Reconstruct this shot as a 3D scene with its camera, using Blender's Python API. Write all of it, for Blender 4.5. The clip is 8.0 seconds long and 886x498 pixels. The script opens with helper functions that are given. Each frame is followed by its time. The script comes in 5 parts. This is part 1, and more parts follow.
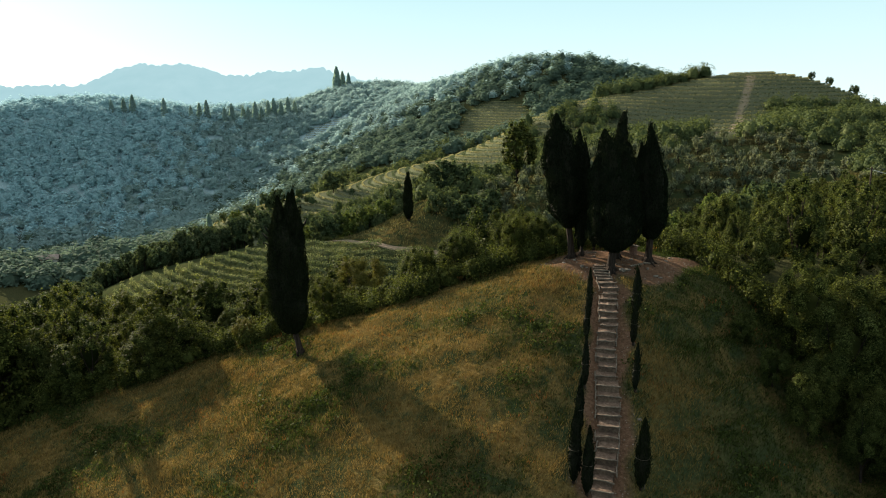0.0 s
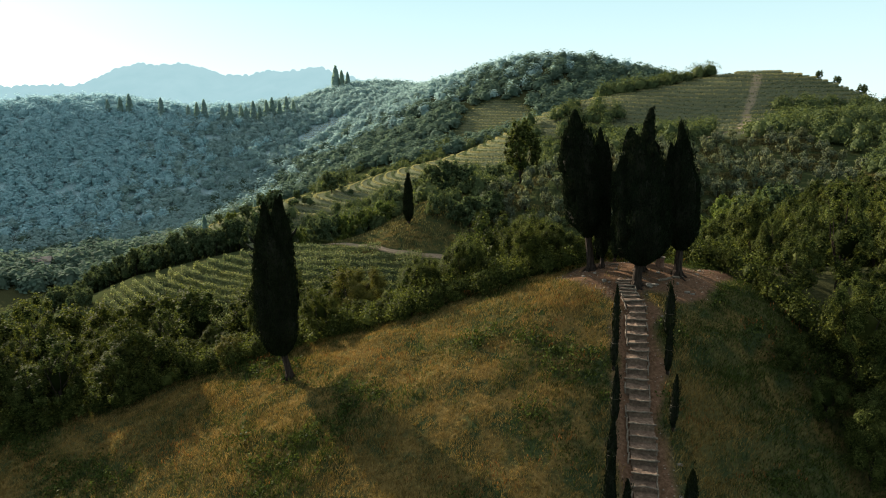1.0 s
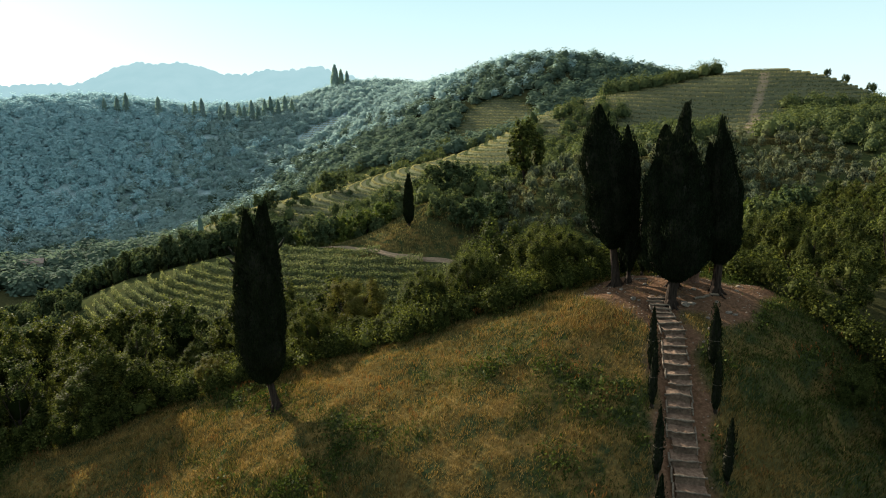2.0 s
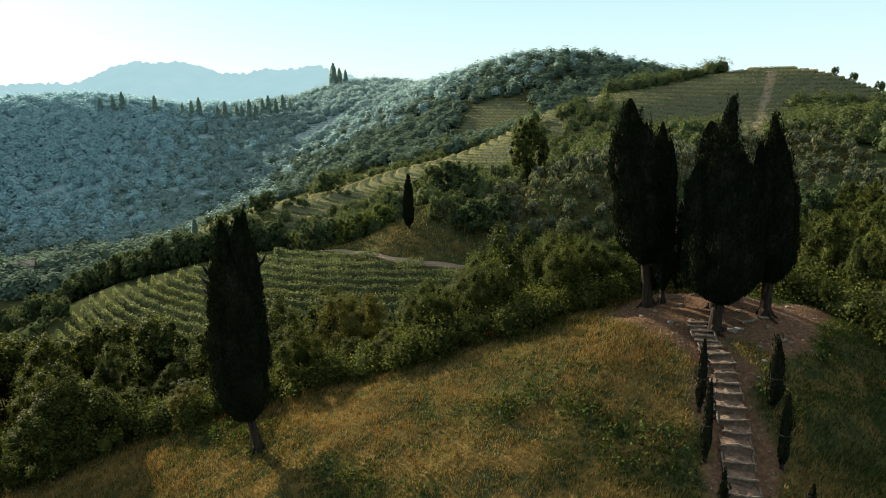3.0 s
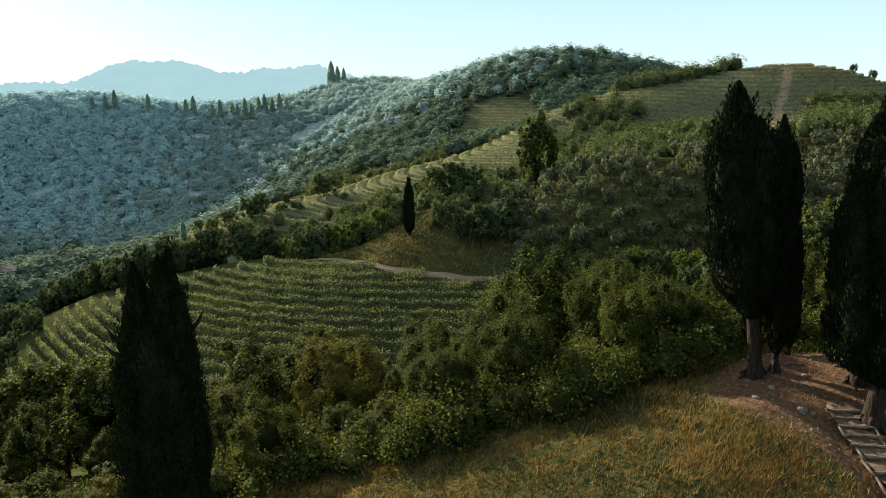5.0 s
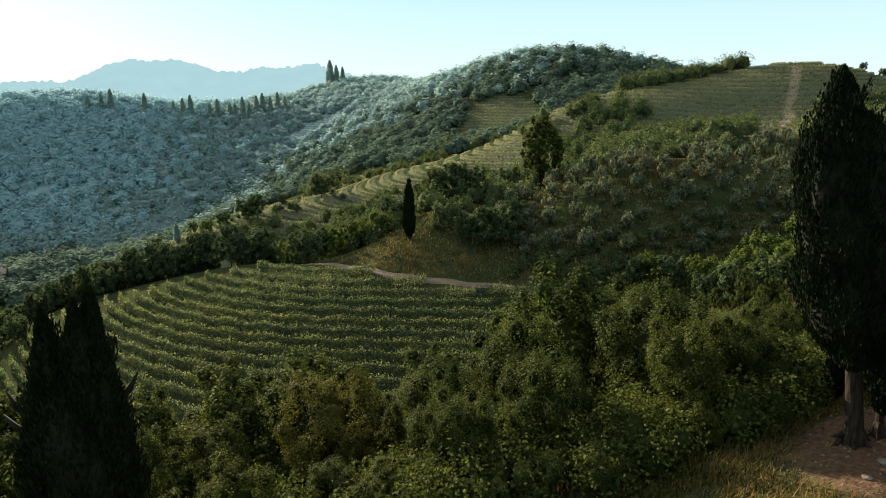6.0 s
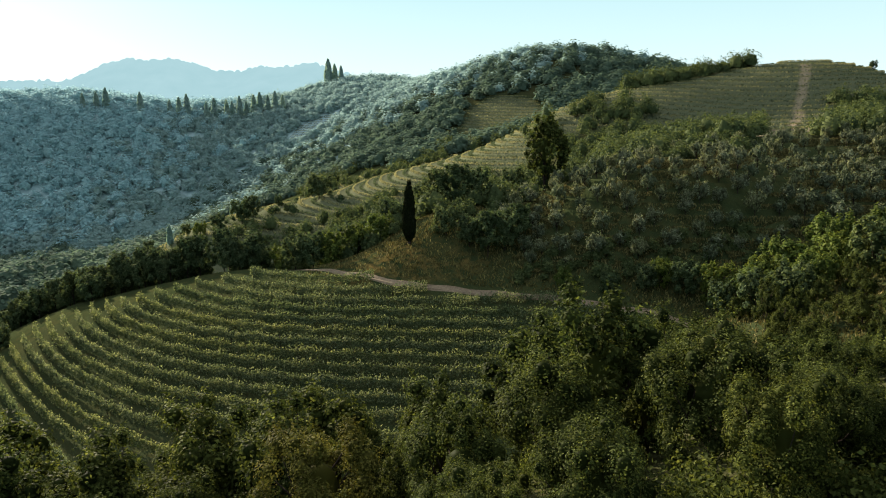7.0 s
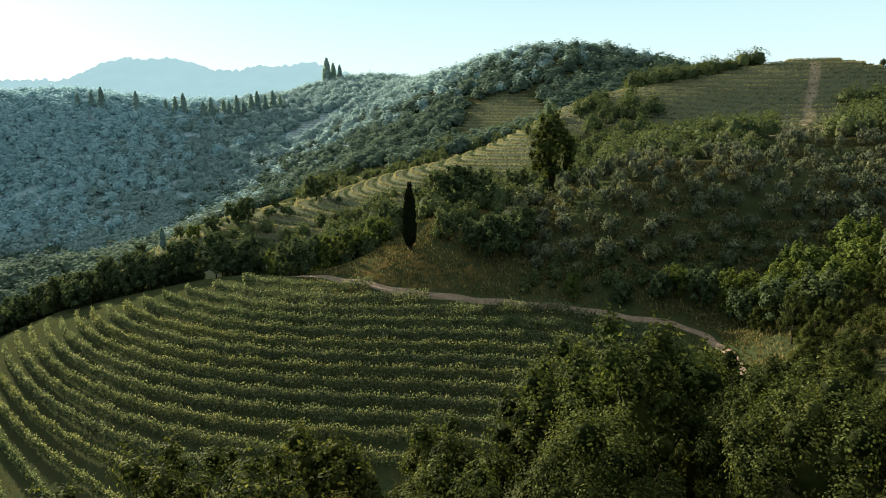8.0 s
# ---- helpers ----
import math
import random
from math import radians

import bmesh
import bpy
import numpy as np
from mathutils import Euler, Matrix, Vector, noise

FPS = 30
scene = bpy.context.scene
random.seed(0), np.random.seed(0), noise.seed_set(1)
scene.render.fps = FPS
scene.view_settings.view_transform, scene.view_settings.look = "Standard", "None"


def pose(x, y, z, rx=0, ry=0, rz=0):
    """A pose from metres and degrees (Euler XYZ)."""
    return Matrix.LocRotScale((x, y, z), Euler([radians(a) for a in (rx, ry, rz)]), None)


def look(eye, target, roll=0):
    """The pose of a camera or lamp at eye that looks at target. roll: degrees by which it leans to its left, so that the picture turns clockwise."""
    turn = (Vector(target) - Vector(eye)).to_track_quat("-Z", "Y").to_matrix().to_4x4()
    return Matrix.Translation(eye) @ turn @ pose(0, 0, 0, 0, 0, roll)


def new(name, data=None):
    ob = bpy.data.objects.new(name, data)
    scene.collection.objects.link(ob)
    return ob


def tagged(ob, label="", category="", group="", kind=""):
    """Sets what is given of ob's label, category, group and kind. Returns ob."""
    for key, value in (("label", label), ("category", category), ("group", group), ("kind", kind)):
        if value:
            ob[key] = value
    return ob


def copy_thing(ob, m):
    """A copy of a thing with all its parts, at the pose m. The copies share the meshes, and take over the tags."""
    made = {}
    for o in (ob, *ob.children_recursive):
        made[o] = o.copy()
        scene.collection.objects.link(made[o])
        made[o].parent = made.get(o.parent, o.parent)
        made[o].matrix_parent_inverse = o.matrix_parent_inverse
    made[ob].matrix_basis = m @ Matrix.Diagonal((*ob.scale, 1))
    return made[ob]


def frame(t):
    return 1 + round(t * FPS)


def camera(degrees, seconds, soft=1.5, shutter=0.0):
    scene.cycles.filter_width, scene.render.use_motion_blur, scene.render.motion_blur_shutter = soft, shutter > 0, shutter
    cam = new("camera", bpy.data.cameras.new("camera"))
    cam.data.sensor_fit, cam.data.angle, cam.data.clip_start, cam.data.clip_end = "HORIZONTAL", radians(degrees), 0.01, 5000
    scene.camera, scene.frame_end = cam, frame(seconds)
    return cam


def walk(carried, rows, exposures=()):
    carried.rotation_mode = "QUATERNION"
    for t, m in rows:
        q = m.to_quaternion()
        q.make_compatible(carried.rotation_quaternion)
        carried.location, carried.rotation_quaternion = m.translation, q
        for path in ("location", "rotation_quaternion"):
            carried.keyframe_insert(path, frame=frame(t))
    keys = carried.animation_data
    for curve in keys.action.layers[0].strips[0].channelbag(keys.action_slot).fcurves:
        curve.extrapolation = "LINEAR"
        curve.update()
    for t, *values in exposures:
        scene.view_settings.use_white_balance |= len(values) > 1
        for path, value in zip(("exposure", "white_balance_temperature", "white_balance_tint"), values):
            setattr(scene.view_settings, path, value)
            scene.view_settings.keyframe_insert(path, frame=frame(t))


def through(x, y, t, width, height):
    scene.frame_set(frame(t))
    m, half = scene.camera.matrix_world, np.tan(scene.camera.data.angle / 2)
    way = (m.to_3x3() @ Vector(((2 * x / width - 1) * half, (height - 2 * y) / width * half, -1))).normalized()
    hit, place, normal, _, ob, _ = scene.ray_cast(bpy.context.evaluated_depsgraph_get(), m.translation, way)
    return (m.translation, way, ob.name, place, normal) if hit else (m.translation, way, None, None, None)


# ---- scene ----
cam = camera(70.2, 8.0, soft=1.0)
METRES, EYE, TILT = 40.0, 20.0, -10.0
ROWS = [
    (0.0, 0.0, 0.0, 0.0, 0.0, 0.0, 0.0),
    (0.5, -0.0049, 0.0574, 0.0096, -0.03, -0.0, -0.02),
    (1.0, -0.0101, 0.1161, 0.0195, -0.05, -0.01, -0.02),
    (1.5, -0.0154, 0.1758, 0.0291, -0.06, -0.02, -0.03),
    (3.0, -0.0307, 0.3546, 0.0597, -0.17, -0.09, -0.01),
    (3.5, -0.0359, 0.4153, 0.0699, -0.21, -0.1, -0.03),
    (4.0, -0.0407, 0.4765, 0.0803, -0.23, -0.11, -0.04),
    (4.5, -0.0458, 0.5378, 0.0911, -0.25, -0.1, -0.05),
    (6.0, -0.0614, 0.7254, 0.1251, -0.34, -0.15, -0.09),
    (6.5, -0.0667, 0.789, 0.1371, -0.39, -0.17, -0.09),
    (7.0, -0.0723, 0.853, 0.1492, -0.43, -0.19, -0.09),
    (7.5, -0.0781, 0.9177, 0.1609, -0.49, -0.2, -0.1),
    (8.0, -0.0839, 0.9814, 0.1724, -0.52, -0.21, -0.08),
]
walk(cam, [(t, pose(0, 0, EYE, TILT) @ pose(METRES * x, METRES * y, METRES * z, 90 + pitch, roll, yaw)) for t, x, y, z, yaw, pitch, roll in ROWS])

# ---- light: low evening sun ahead and to the left, clear pale sky ----
SUN_AZ, SUN_EL = 40.0, 20.5          # degrees left of +y, degrees up
scene.view_settings.exposure = 1.5
sun_way = Vector((-math.sin(radians(SUN_AZ)) * math.cos(radians(SUN_EL)), math.cos(radians(SUN_AZ)) * math.cos(radians(SUN_EL)), math.sin(radians(SUN_EL))))
sun_data = bpy.data.lights.new("sun", "SUN")
sun_data.energy, sun_data.angle, sun_data.color = 5.4, radians(0.6), (1.0, 0.87, 0.69)
sun = new("sun", sun_data)
sun.matrix_world = look((0, 0, 300), Vector((0, 0, 300)) - sun_way)
world = bpy.data.worlds.new("world")
scene.world = world
world.use_nodes = True
wn, wl = world.node_tree.nodes, world.node_tree.links
sky = wn.new("ShaderNodeTexSky")
sky.sky_type, sky.sun_disc = "NISHITA", False
sky.sun_elevation, sky.sun_rotation = radians(SUN_EL), radians(-SUN_AZ)
sky.air_density, sky.dust_density, sky.ozone_density = 1.0, 1.0, 2.0
# evening haze: pale and bright all round the horizon, thinning out upwards
up = wn.new("ShaderNodeSeparateXYZ")
way = wn.new("ShaderNodeTexCoord")
wl.new(way.outputs["Generated"], up.inputs[0])
veil = wn.new("ShaderNodeValToRGB")
for e, (p, c) in zip([veil.color_ramp.elements[0], veil.color_ramp.elements[1], veil.color_ramp.elements.new(0.205), veil.color_ramp.elements.new(0.42)],
                     [(0.0, (0.80, 0.95, 0.95)), (1.0, (0.10, 0.18, 0.29)), (0.205, (0.50, 0.74, 0.77)), (0.42, (0.29, 0.46, 0.55))]):
    e.position, e.color = p, (*c, 1)
wl.new(up.outputs[2], veil.inputs[0])
both = wn.new("ShaderNodeMix")
both.data_type, both.blend_type = "RGBA", "ADD"
both.inputs[0].default_value = 1.0
dim = wn.new("ShaderNodeMix")
dim.data_type, dim.blend_type = "RGBA", "MULTIPLY"
dim.inputs[0].default_value = 1.0
dim.inputs[7].default_value = (0.013, 0.013, 0.013, 1)
wl.new(sky.outputs[0], dim.inputs[6])
wl.new(dim.outputs[2], both.inputs[6])
wl.new(veil.outputs[0], both.inputs[7])
wl.new(both.outputs[2], wn["Background"].inputs[0])
wn["Background"].inputs[1].default_value = 0.41


# ---- materials ----
def material(name):
    m = bpy.data.materials.new(name)
    m.use_nodes = True
    return m, m.node_tree.nodes, m.node_tree.links, m.node_tree.nodes["Principled BSDF"]


def ramp(n, l, source, *stops):
    r = n.new("ShaderNodeValToRGB")
    while len(r.color_ramp.elements) < len(stops):
        r.color_ramp.elements.new(0.5)
    for e, (p, c) in zip(r.color_ramp.elements, stops):
        e.position, e.color = p, (*c, 1)
    l.new(source, r.inputs[0])
    return r.outputs[0]


def grain(n, l, scale, detail=4, coords="Object", rough=0.6):
    t = n.new("ShaderNodeTexCoord")
    x = n.new("ShaderNodeTexNoise")
    x.inputs["Scale"].default_value, x.inputs["Detail"].default_value, x.inputs["Roughness"].default_value = scale, detail, rough
    l.new(t.outputs[coords], x.inputs["Vector"])
    return x.outputs["Fac"]


def mix(n, l, fac, a, b, blend="MIX"):
    x = n.new("ShaderNodeMix")
    x.data_type, x.blend_type = "RGBA", blend
    for k, v in ((0, fac), (6, a), (7, b)):
        if isinstance(v, (int, float)):
            x.inputs[k].default_value = v
        elif isinstance(v, tuple):
            x.inputs[k].default_value = (*v, 1)
        else:
            l.new(v, x.inputs[k])
    return x.outputs[2]


def bump(n, l, p, source, strength, distance):
    b = n.new("ShaderNodeBump")
    b.inputs["Strength"].default_value, b.inputs["Distance"].default_value = strength, distance
    l.new(source, b.inputs["Height"])
    l.new(b.outputs[0], p.inputs["Normal"])


def leaf_material(name, dark, mid, light, through=0.35, gloss=0.6, sheen=0.0, glow=(1.25, 1.2, 0.7)):
    """Leaves: each its own shade, some light let through from behind."""
    m, n, l, p = material(name)
    g = n.new("ShaderNodeNewGeometry")
    o = n.new("ShaderNodeObjectInfo")
    c = ramp(n, l, g.outputs["Random Per Island"], (0.0, dark), (0.5, mid), (1.0, light))
    tint = ramp(n, l, o.outputs["Random"], (0.0, (0.8, 0.86, 0.8)), (0.5, (1, 1, 1)), (1.0, (1.14, 1.08, 0.88)))
    c = mix(n, l, 1.0, c, tint, "MULTIPLY")
    patch = ramp(n, l, grain(n, l, 0.9, 2), (0.3, (0.75, 0.78, 0.7)), (0.7, (1.2, 1.15, 1.1)))
    c = mix(n, l, 1.0, c, patch, "MULTIPLY")
    # tone of each clump; also darkens the hearts to paint inner shade
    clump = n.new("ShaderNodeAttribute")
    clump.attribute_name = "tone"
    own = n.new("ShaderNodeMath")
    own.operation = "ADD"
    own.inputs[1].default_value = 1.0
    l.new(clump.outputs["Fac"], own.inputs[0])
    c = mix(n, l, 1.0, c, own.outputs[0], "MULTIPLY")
    l.new(c, p.inputs["Base Color"])
    p.inputs["Roughness"].default_value = gloss
    p.inputs["Specular IOR Level"].default_value = 0.02
    if sheen:
        p.inputs["Sheen Weight"].default_value, p.inputs["Sheen Roughness"].default_value = sheen, 0.6
        p.inputs["Sheen Tint"].default_value = (0.72, 0.86, 1.0, 1)
    tr = n.new("ShaderNodeBsdfTranslucent")
    l.new(mix(n, l, 1.0, c, glow, "MULTIPLY"), tr.inputs[0])
    s = n.new("ShaderNodeMixShader")
    s.inputs[0].default_value = through
    l.new(p.outputs[0], s.inputs[1]), l.new(tr.outputs[0], s.inputs[2])
    l.new(s.outputs[0], n["Material Output"].inputs[0])
    return m


def ground_material():
    """Dry and green grass; bare earth, tilled rows, road, wood floor and haze-tinted far ground by the masks of the
    ground.
    """
    m, n, l, p = material("meadow_ground")
    big, fine, mid = grain(n, l, 0.11, 5), grain(n, l, 6.0, 5), grain(n, l, 0.7, 4)
    dry = ramp(n, l, fine, (0.25, (0.07, 0.047, 0.016)), (0.55, (0.15, 0.10, 0.034)), (0.8, (0.23, 0.165, 0.062)))
    green = ramp(n, l, fine, (0.25, (0.014, 0.021, 0.009)), (0.6, (0.034, 0.045, 0.019)), (0.85, (0.068, 0.077, 0.034)))
    c = mix(n, l, ramp(n, l, mid, (0.42, (0, 0, 0)), (0.6, (1, 1, 1))), dry, green)
    c = mix(n, l, ramp(n, l, big, (0.4, (0, 0, 0)), (0.62, (0.8, 0.8, 0.8))), c, green)
    earth = ramp(n, l, fine, (0.2, (0.05, 0.028, 0.018)), (0.6, (0.115, 0.069, 0.043)), (0.85, (0.20, 0.135, 0.088)))
    floor = ramp(n, l, fine, (0.3, (0.02, 0.024, 0.01)), (0.7, (0.06, 0.06, 0.028)))
    pasture = ramp(n, l, fine, (0.3, (0.08, 0.09, 0.055)), (0.7, (0.13, 0.136, 0.08)))
    dust = ramp(n, l, fine, (0.3, (0.16, 0.125, 0.085)), (0.7, (0.30, 0.245, 0.17)))
    # pale blue ground below the far woods, haze painted into its colour
    haze_floor = ramp(n, l, fine, (0.3, (0.24, 0.33, 0.35)), (0.7, (0.29, 0.39, 0.40)))
    for key, col in (("lush_shade", green), ("field", pasture), ("dust", dust), ("wood", floor), ("haze_floor", haze_floor), ("earth", earth)):
        a = n.new("ShaderNodeAttribute")
        a.attribute_name = key
        k = n.new("ShaderNodeMath")
        k.operation, k.use_clamp = "MULTIPLY_ADD", True
        k.inputs[1].default_value, k.inputs[2].default_value = 1.0, 0.0
        jit = n.new("ShaderNodeMath")
        jit.operation = "MULTIPLY_ADD"
        jit.inputs[1].default_value, jit.inputs[2].default_value = 1.2, -0.6
        l.new(mid if key == "wood" else fine, jit.inputs[0])
        l.new(a.outputs["Fac"], k.inputs[0]), l.new(a.outputs["Fac"], k.inputs[1])
        add = n.new("ShaderNodeMath")
        add.operation, add.use_clamp = "ADD", True
        l.new(k.outputs[0], add.inputs[0])
        sc = n.new("ShaderNodeMath")
        sc.operation = "MULTIPLY"
        l.new(jit.outputs[0], sc.inputs[0]), l.new(k.outputs[0], sc.inputs[1])
        l.new(sc.outputs[0], add.inputs[1])
        c = mix(n, l, add.outputs[0], c, col)
    l.new(c, p.inputs["Base Color"])
    p.inputs["Roughness"].default_value, p.inputs["Specular IOR Level"].default_value = 1.0, 0.0
    bump(n, l, p, fine, 0.9, 0.12)
    return m


def plain_rough(name, lo, hi, scale, rough=0.85, depth=0.02, mid=None):
    m, n, l, p = material(name)
    f = grain(n, l, scale, 6)
    stops = ((0.3, lo), (0.75, hi)) if mid is None else ((0.25, lo), (0.5, mid), (0.8, hi))
    c = ramp(n, l, f, *stops)
    stain = ramp(n, l, grain(n, l, scale * 0.12, 3), (0.3, (0.7, 0.7, 0.7)), (0.7, (1.15, 1.12, 1.08)))
    l.new(mix(n, l, 1.0, c, stain, "MULTIPLY"), p.inputs["Base Color"])
    p.inputs["Roughness"].default_value, p.inputs["Specular IOR Level"].default_value = rough, 0.1
    bump(n, l, p, f, 0.8, depth)
    return m


def bark_material(name, lo, hi):
    m, n, l, p = material(name)
    t = n.new("ShaderNodeTexCoord")
    mp = n.new("ShaderNodeMapping")
    mp.inputs["Scale"].default_value = (14, 14, 2.2)
    l.new(t.outputs["Object"], mp.inputs[0])
    x = n.new("ShaderNodeTexNoise")
    x.inputs["Scale"].default_value, x.inputs["Detail"].default_value = 1.0, 6
    l.new(mp.outputs[0], x.inputs["Vector"])
    l.new(ramp(n, l, x.outputs["Fac"], (0.3, lo), (0.7, hi)), p.inputs["Base Color"])
    p.inputs["Roughness"].default_value, p.inputs["Specular IOR Level"].default_value = 1.0, 0.05
    bump(n, l, p, x.outputs["Fac"], 1.0, 0.04)
    return m


GROUND = ground_material()
CYPRESS = leaf_material("cypress_foliage", (0.006, 0.010, 0.006), (0.010, 0.015, 0.008), (0.017, 0.023, 0.012), 0.05, 0.9)
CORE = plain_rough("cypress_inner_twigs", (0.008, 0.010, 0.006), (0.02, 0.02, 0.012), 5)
LEAF = leaf_material("oak_leaves", (0.019, 0.027, 0.008), (0.040, 0.053, 0.016), (0.10, 0.117, 0.037), 0.38)
LEAF_DRY = leaf_material("yellowing_leaves", (0.06, 0.058, 0.014), (0.095, 0.088, 0.022), (0.14, 0.122, 0.036), 0.28)
LEAF_BRIGHT = leaf_material("acacia_leaves", (0.05, 0.076, 0.02), (0.08, 0.11, 0.03), (0.125, 0.152, 0.048), 0.35)
OLIVE = leaf_material("olive_leaves", (0.085, 0.10, 0.07), (0.125, 0.145, 0.10), (0.18, 0.20, 0.145), 0.3)
VINE = leaf_material("vine_leaves", (0.06, 0.08, 0.048), (0.11, 0.138, 0.082), (0.22, 0.24, 0.155), 0.4)
FIELD = leaf_material("far_terrace_vines", (0.06, 0.08, 0.05), (0.085, 0.105, 0.065), (0.12, 0.14, 0.085), 0.35, 0.8, glow=(1.1, 1.1, 0.85))
GRASS = leaf_material("dry_grass_blades", (0.095, 0.066, 0.024), (0.19, 0.132, 0.048), (0.31, 0.22, 0.086), 0.26, 0.6, glow=(1.15, 1.0, 0.65))
BANK = leaf_material("faded_bank_grass", (0.06, 0.055, 0.025), (0.11, 0.10, 0.045), (0.19, 0.17, 0.085), 0.2, 0.7, glow=(1.0, 1.0, 0.8))
TERRACE = leaf_material("pale_terrace_grass", (0.17, 0.168, 0.09), (0.23, 0.222, 0.12), (0.30, 0.285, 0.165), 0.4, 0.8, glow=(1.0, 1.0, 0.85))
WEED = leaf_material("weed_leaves", (0.017, 0.027, 0.008), (0.037, 0.052, 0.015), (0.080, 0.10, 0.029), 0.28)
SORREL = leaf_material("rusty_seed_heads", (0.07, 0.03, 0.013), (0.13, 0.058, 0.024), (0.20, 0.10, 0.042), 0.2)
# next four: foliage paled and blued, haze painted into the base colours
FAR_WOOD = leaf_material("haze_tinted_far_foliage", (0.36, 0.535, 0.63), (0.375, 0.555, 0.645), (0.395, 0.575, 0.655), 0.5, 0.9, glow=(1.0, 1.0, 1.0))
RIDGE = leaf_material("haze_tinted_ridge_cypress", (0.27, 0.38, 0.43), (0.29, 0.405, 0.455), (0.32, 0.43, 0.48), 0.4, 0.8)
SLOPE_WOOD = leaf_material("haze_tinted_slope_foliage", (0.25, 0.365, 0.39), (0.265, 0.385, 0.405), (0.29, 0.41, 0.415), 0.5, 0.9, glow=(1.0, 1.0, 0.95))
HILL_WOOD = leaf_material("haze_tinted_hill_foliage", (0.095, 0.14, 0.12), (0.11, 0.158, 0.132), (0.135, 0.185, 0.148), 0.45, 0.9, glow=(1.05, 1.05, 0.9))
MID_WOOD = leaf_material("hillside_wood_foliage", (0.042, 0.062, 0.036), (0.062, 0.087, 0.047), (0.098, 0.124, 0.065), 0.33, 0.8)
# black ridge surface that glows pale blue, standing in for haze
HAZE, hn, hl, hp = material("haze_glow_far_ridge")
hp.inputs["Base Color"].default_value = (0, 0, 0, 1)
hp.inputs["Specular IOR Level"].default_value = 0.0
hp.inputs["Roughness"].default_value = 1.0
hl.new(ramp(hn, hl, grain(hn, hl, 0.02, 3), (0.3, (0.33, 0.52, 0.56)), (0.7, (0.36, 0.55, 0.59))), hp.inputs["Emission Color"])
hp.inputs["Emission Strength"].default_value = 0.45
BARK = bark_material("grey_brown_bark", (0.012, 0.009, 0.007), (0.045, 0.034, 0.027))
EARTH = plain_rough("trodden_earth", (0.055, 0.038, 0.027), (0.20, 0.15, 0.11), 7, mid=(0.115, 0.08, 0.058))
LOG = plain_rough("weathered_step_edge", (0.075, 0.06, 0.046), (0.21, 0.175, 0.135), 9)
STONE = plain_rough("pale_stone", (0.10, 0.085, 0.07), (0.25, 0.22, 0.18), 5)
ROAD = plain_rough("dusty_track", (0.12, 0.09, 0.06), (0.26, 0.20, 0.14), 3)


# ---- shapes ----
def link(name, verts, faces, mat, parent=None, label="", smooth=False):
    me = bpy.data.meshes.new(name)
    verts = np.asarray(verts, dtype=np.float32).reshape(-1, 3)
    if isinstance(faces, np.ndarray):
        k = faces.shape[1]
        me.vertices.add(len(verts))
        me.vertices.foreach_set("co", verts.ravel())
        me.loops.add(faces.size)
        me.loops.foreach_set("vertex_index", faces.astype(np.int32).ravel())
        me.polygons.add(len(faces))
        me.polygons.foreach_set("loop_start", np.arange(0, faces.size, k, dtype=np.int32))
        me.update(calc_edges=True)
    else:
        me.from_pydata(verts.tolist(), [], faces)
    if smooth:
        me.polygons.foreach_set("use_smooth", np.ones(len(me.polygons), dtype=bool))
    me.materials.append(mat)
    ob = new(name, me)
    if parent:
        ob.parent = parent
    if label:
        tagged(ob, label)
    return ob


class Shell:
    """Collects tubes, lathes and boxes into one mesh."""

    def __init__(self):
        self.v, self.f = [], []

    def tube(self, points, radii, sides=7):
        base, up = len(self.v), Vector((0.13, 0.07, 1))
        for i, (p, r) in enumerate(zip(points, radii)):
            a, b = Vector(points[max(i - 1, 0)]), Vector(points[min(i + 1, len(points) - 1)])
            d = (b - a).normalized()
            s = d.cross(Vector((1, 0.2, 0.1)) if abs(d.z) > 0.8 else up).normalized()
            w = d.cross(s)
            for k in range(sides):
                t = 2 * math.pi * k / sides
                self.v.append(tuple(Vector(p) + r * (math.cos(t) * s + math.sin(t) * w)))
        for i in range(len(points) - 1):
            for k in range(sides):
                q = base + i * sides
                self.f.append((q + k, q + (k + 1) % sides, q + sides + (k + 1) % sides, q + sides + k))
        self.f.append(tuple(base + (len(points) - 1) * sides + k for k in range(sides)))
        return self

    def made(self, name, mat, parent=None, label="", smooth=True):
        return link(name, self.v, self.f, mat, parent, label, smooth)


def leaves(rng, centres, ways, length, width, droop=0.0):
    """One folded leaf (two triangles) per centre, pointing along its way. Returns vertices and triangles."""
    n = len(centres)
    ways = ways / np.linalg.norm(ways, axis=1, keepdims=True)
    side = np.cross(ways, rng.normal(size=(n, 3)))
    side /= np.linalg.norm(side, axis=1, keepdims=True) + 1e-9
    nor = np.cross(ways, side)
    L = (np.asarray(length) * rng.uniform(0.6, 1.3, n))[:, None]
    W = (np.asarray(width) * rng.uniform(0.6, 1.3, n))[:, None]
    a = centres - ways * L * 0.5
    b = centres + side * W * 0.5 + nor * W * 0.18
    c = centres + ways * L * 0.5 - np.array([0, 0, droop]) * L
    d = centres - side * W * 0.5 + nor * W * 0.18
    v = np.stack([a, b, c, d], 1).reshape(-1, 3)
    i = 4 * np.arange(n)[:, None]
    return v, np.concatenate([i + [0, 1, 2], i + [0, 2, 3]], 1).reshape(-1, 3)


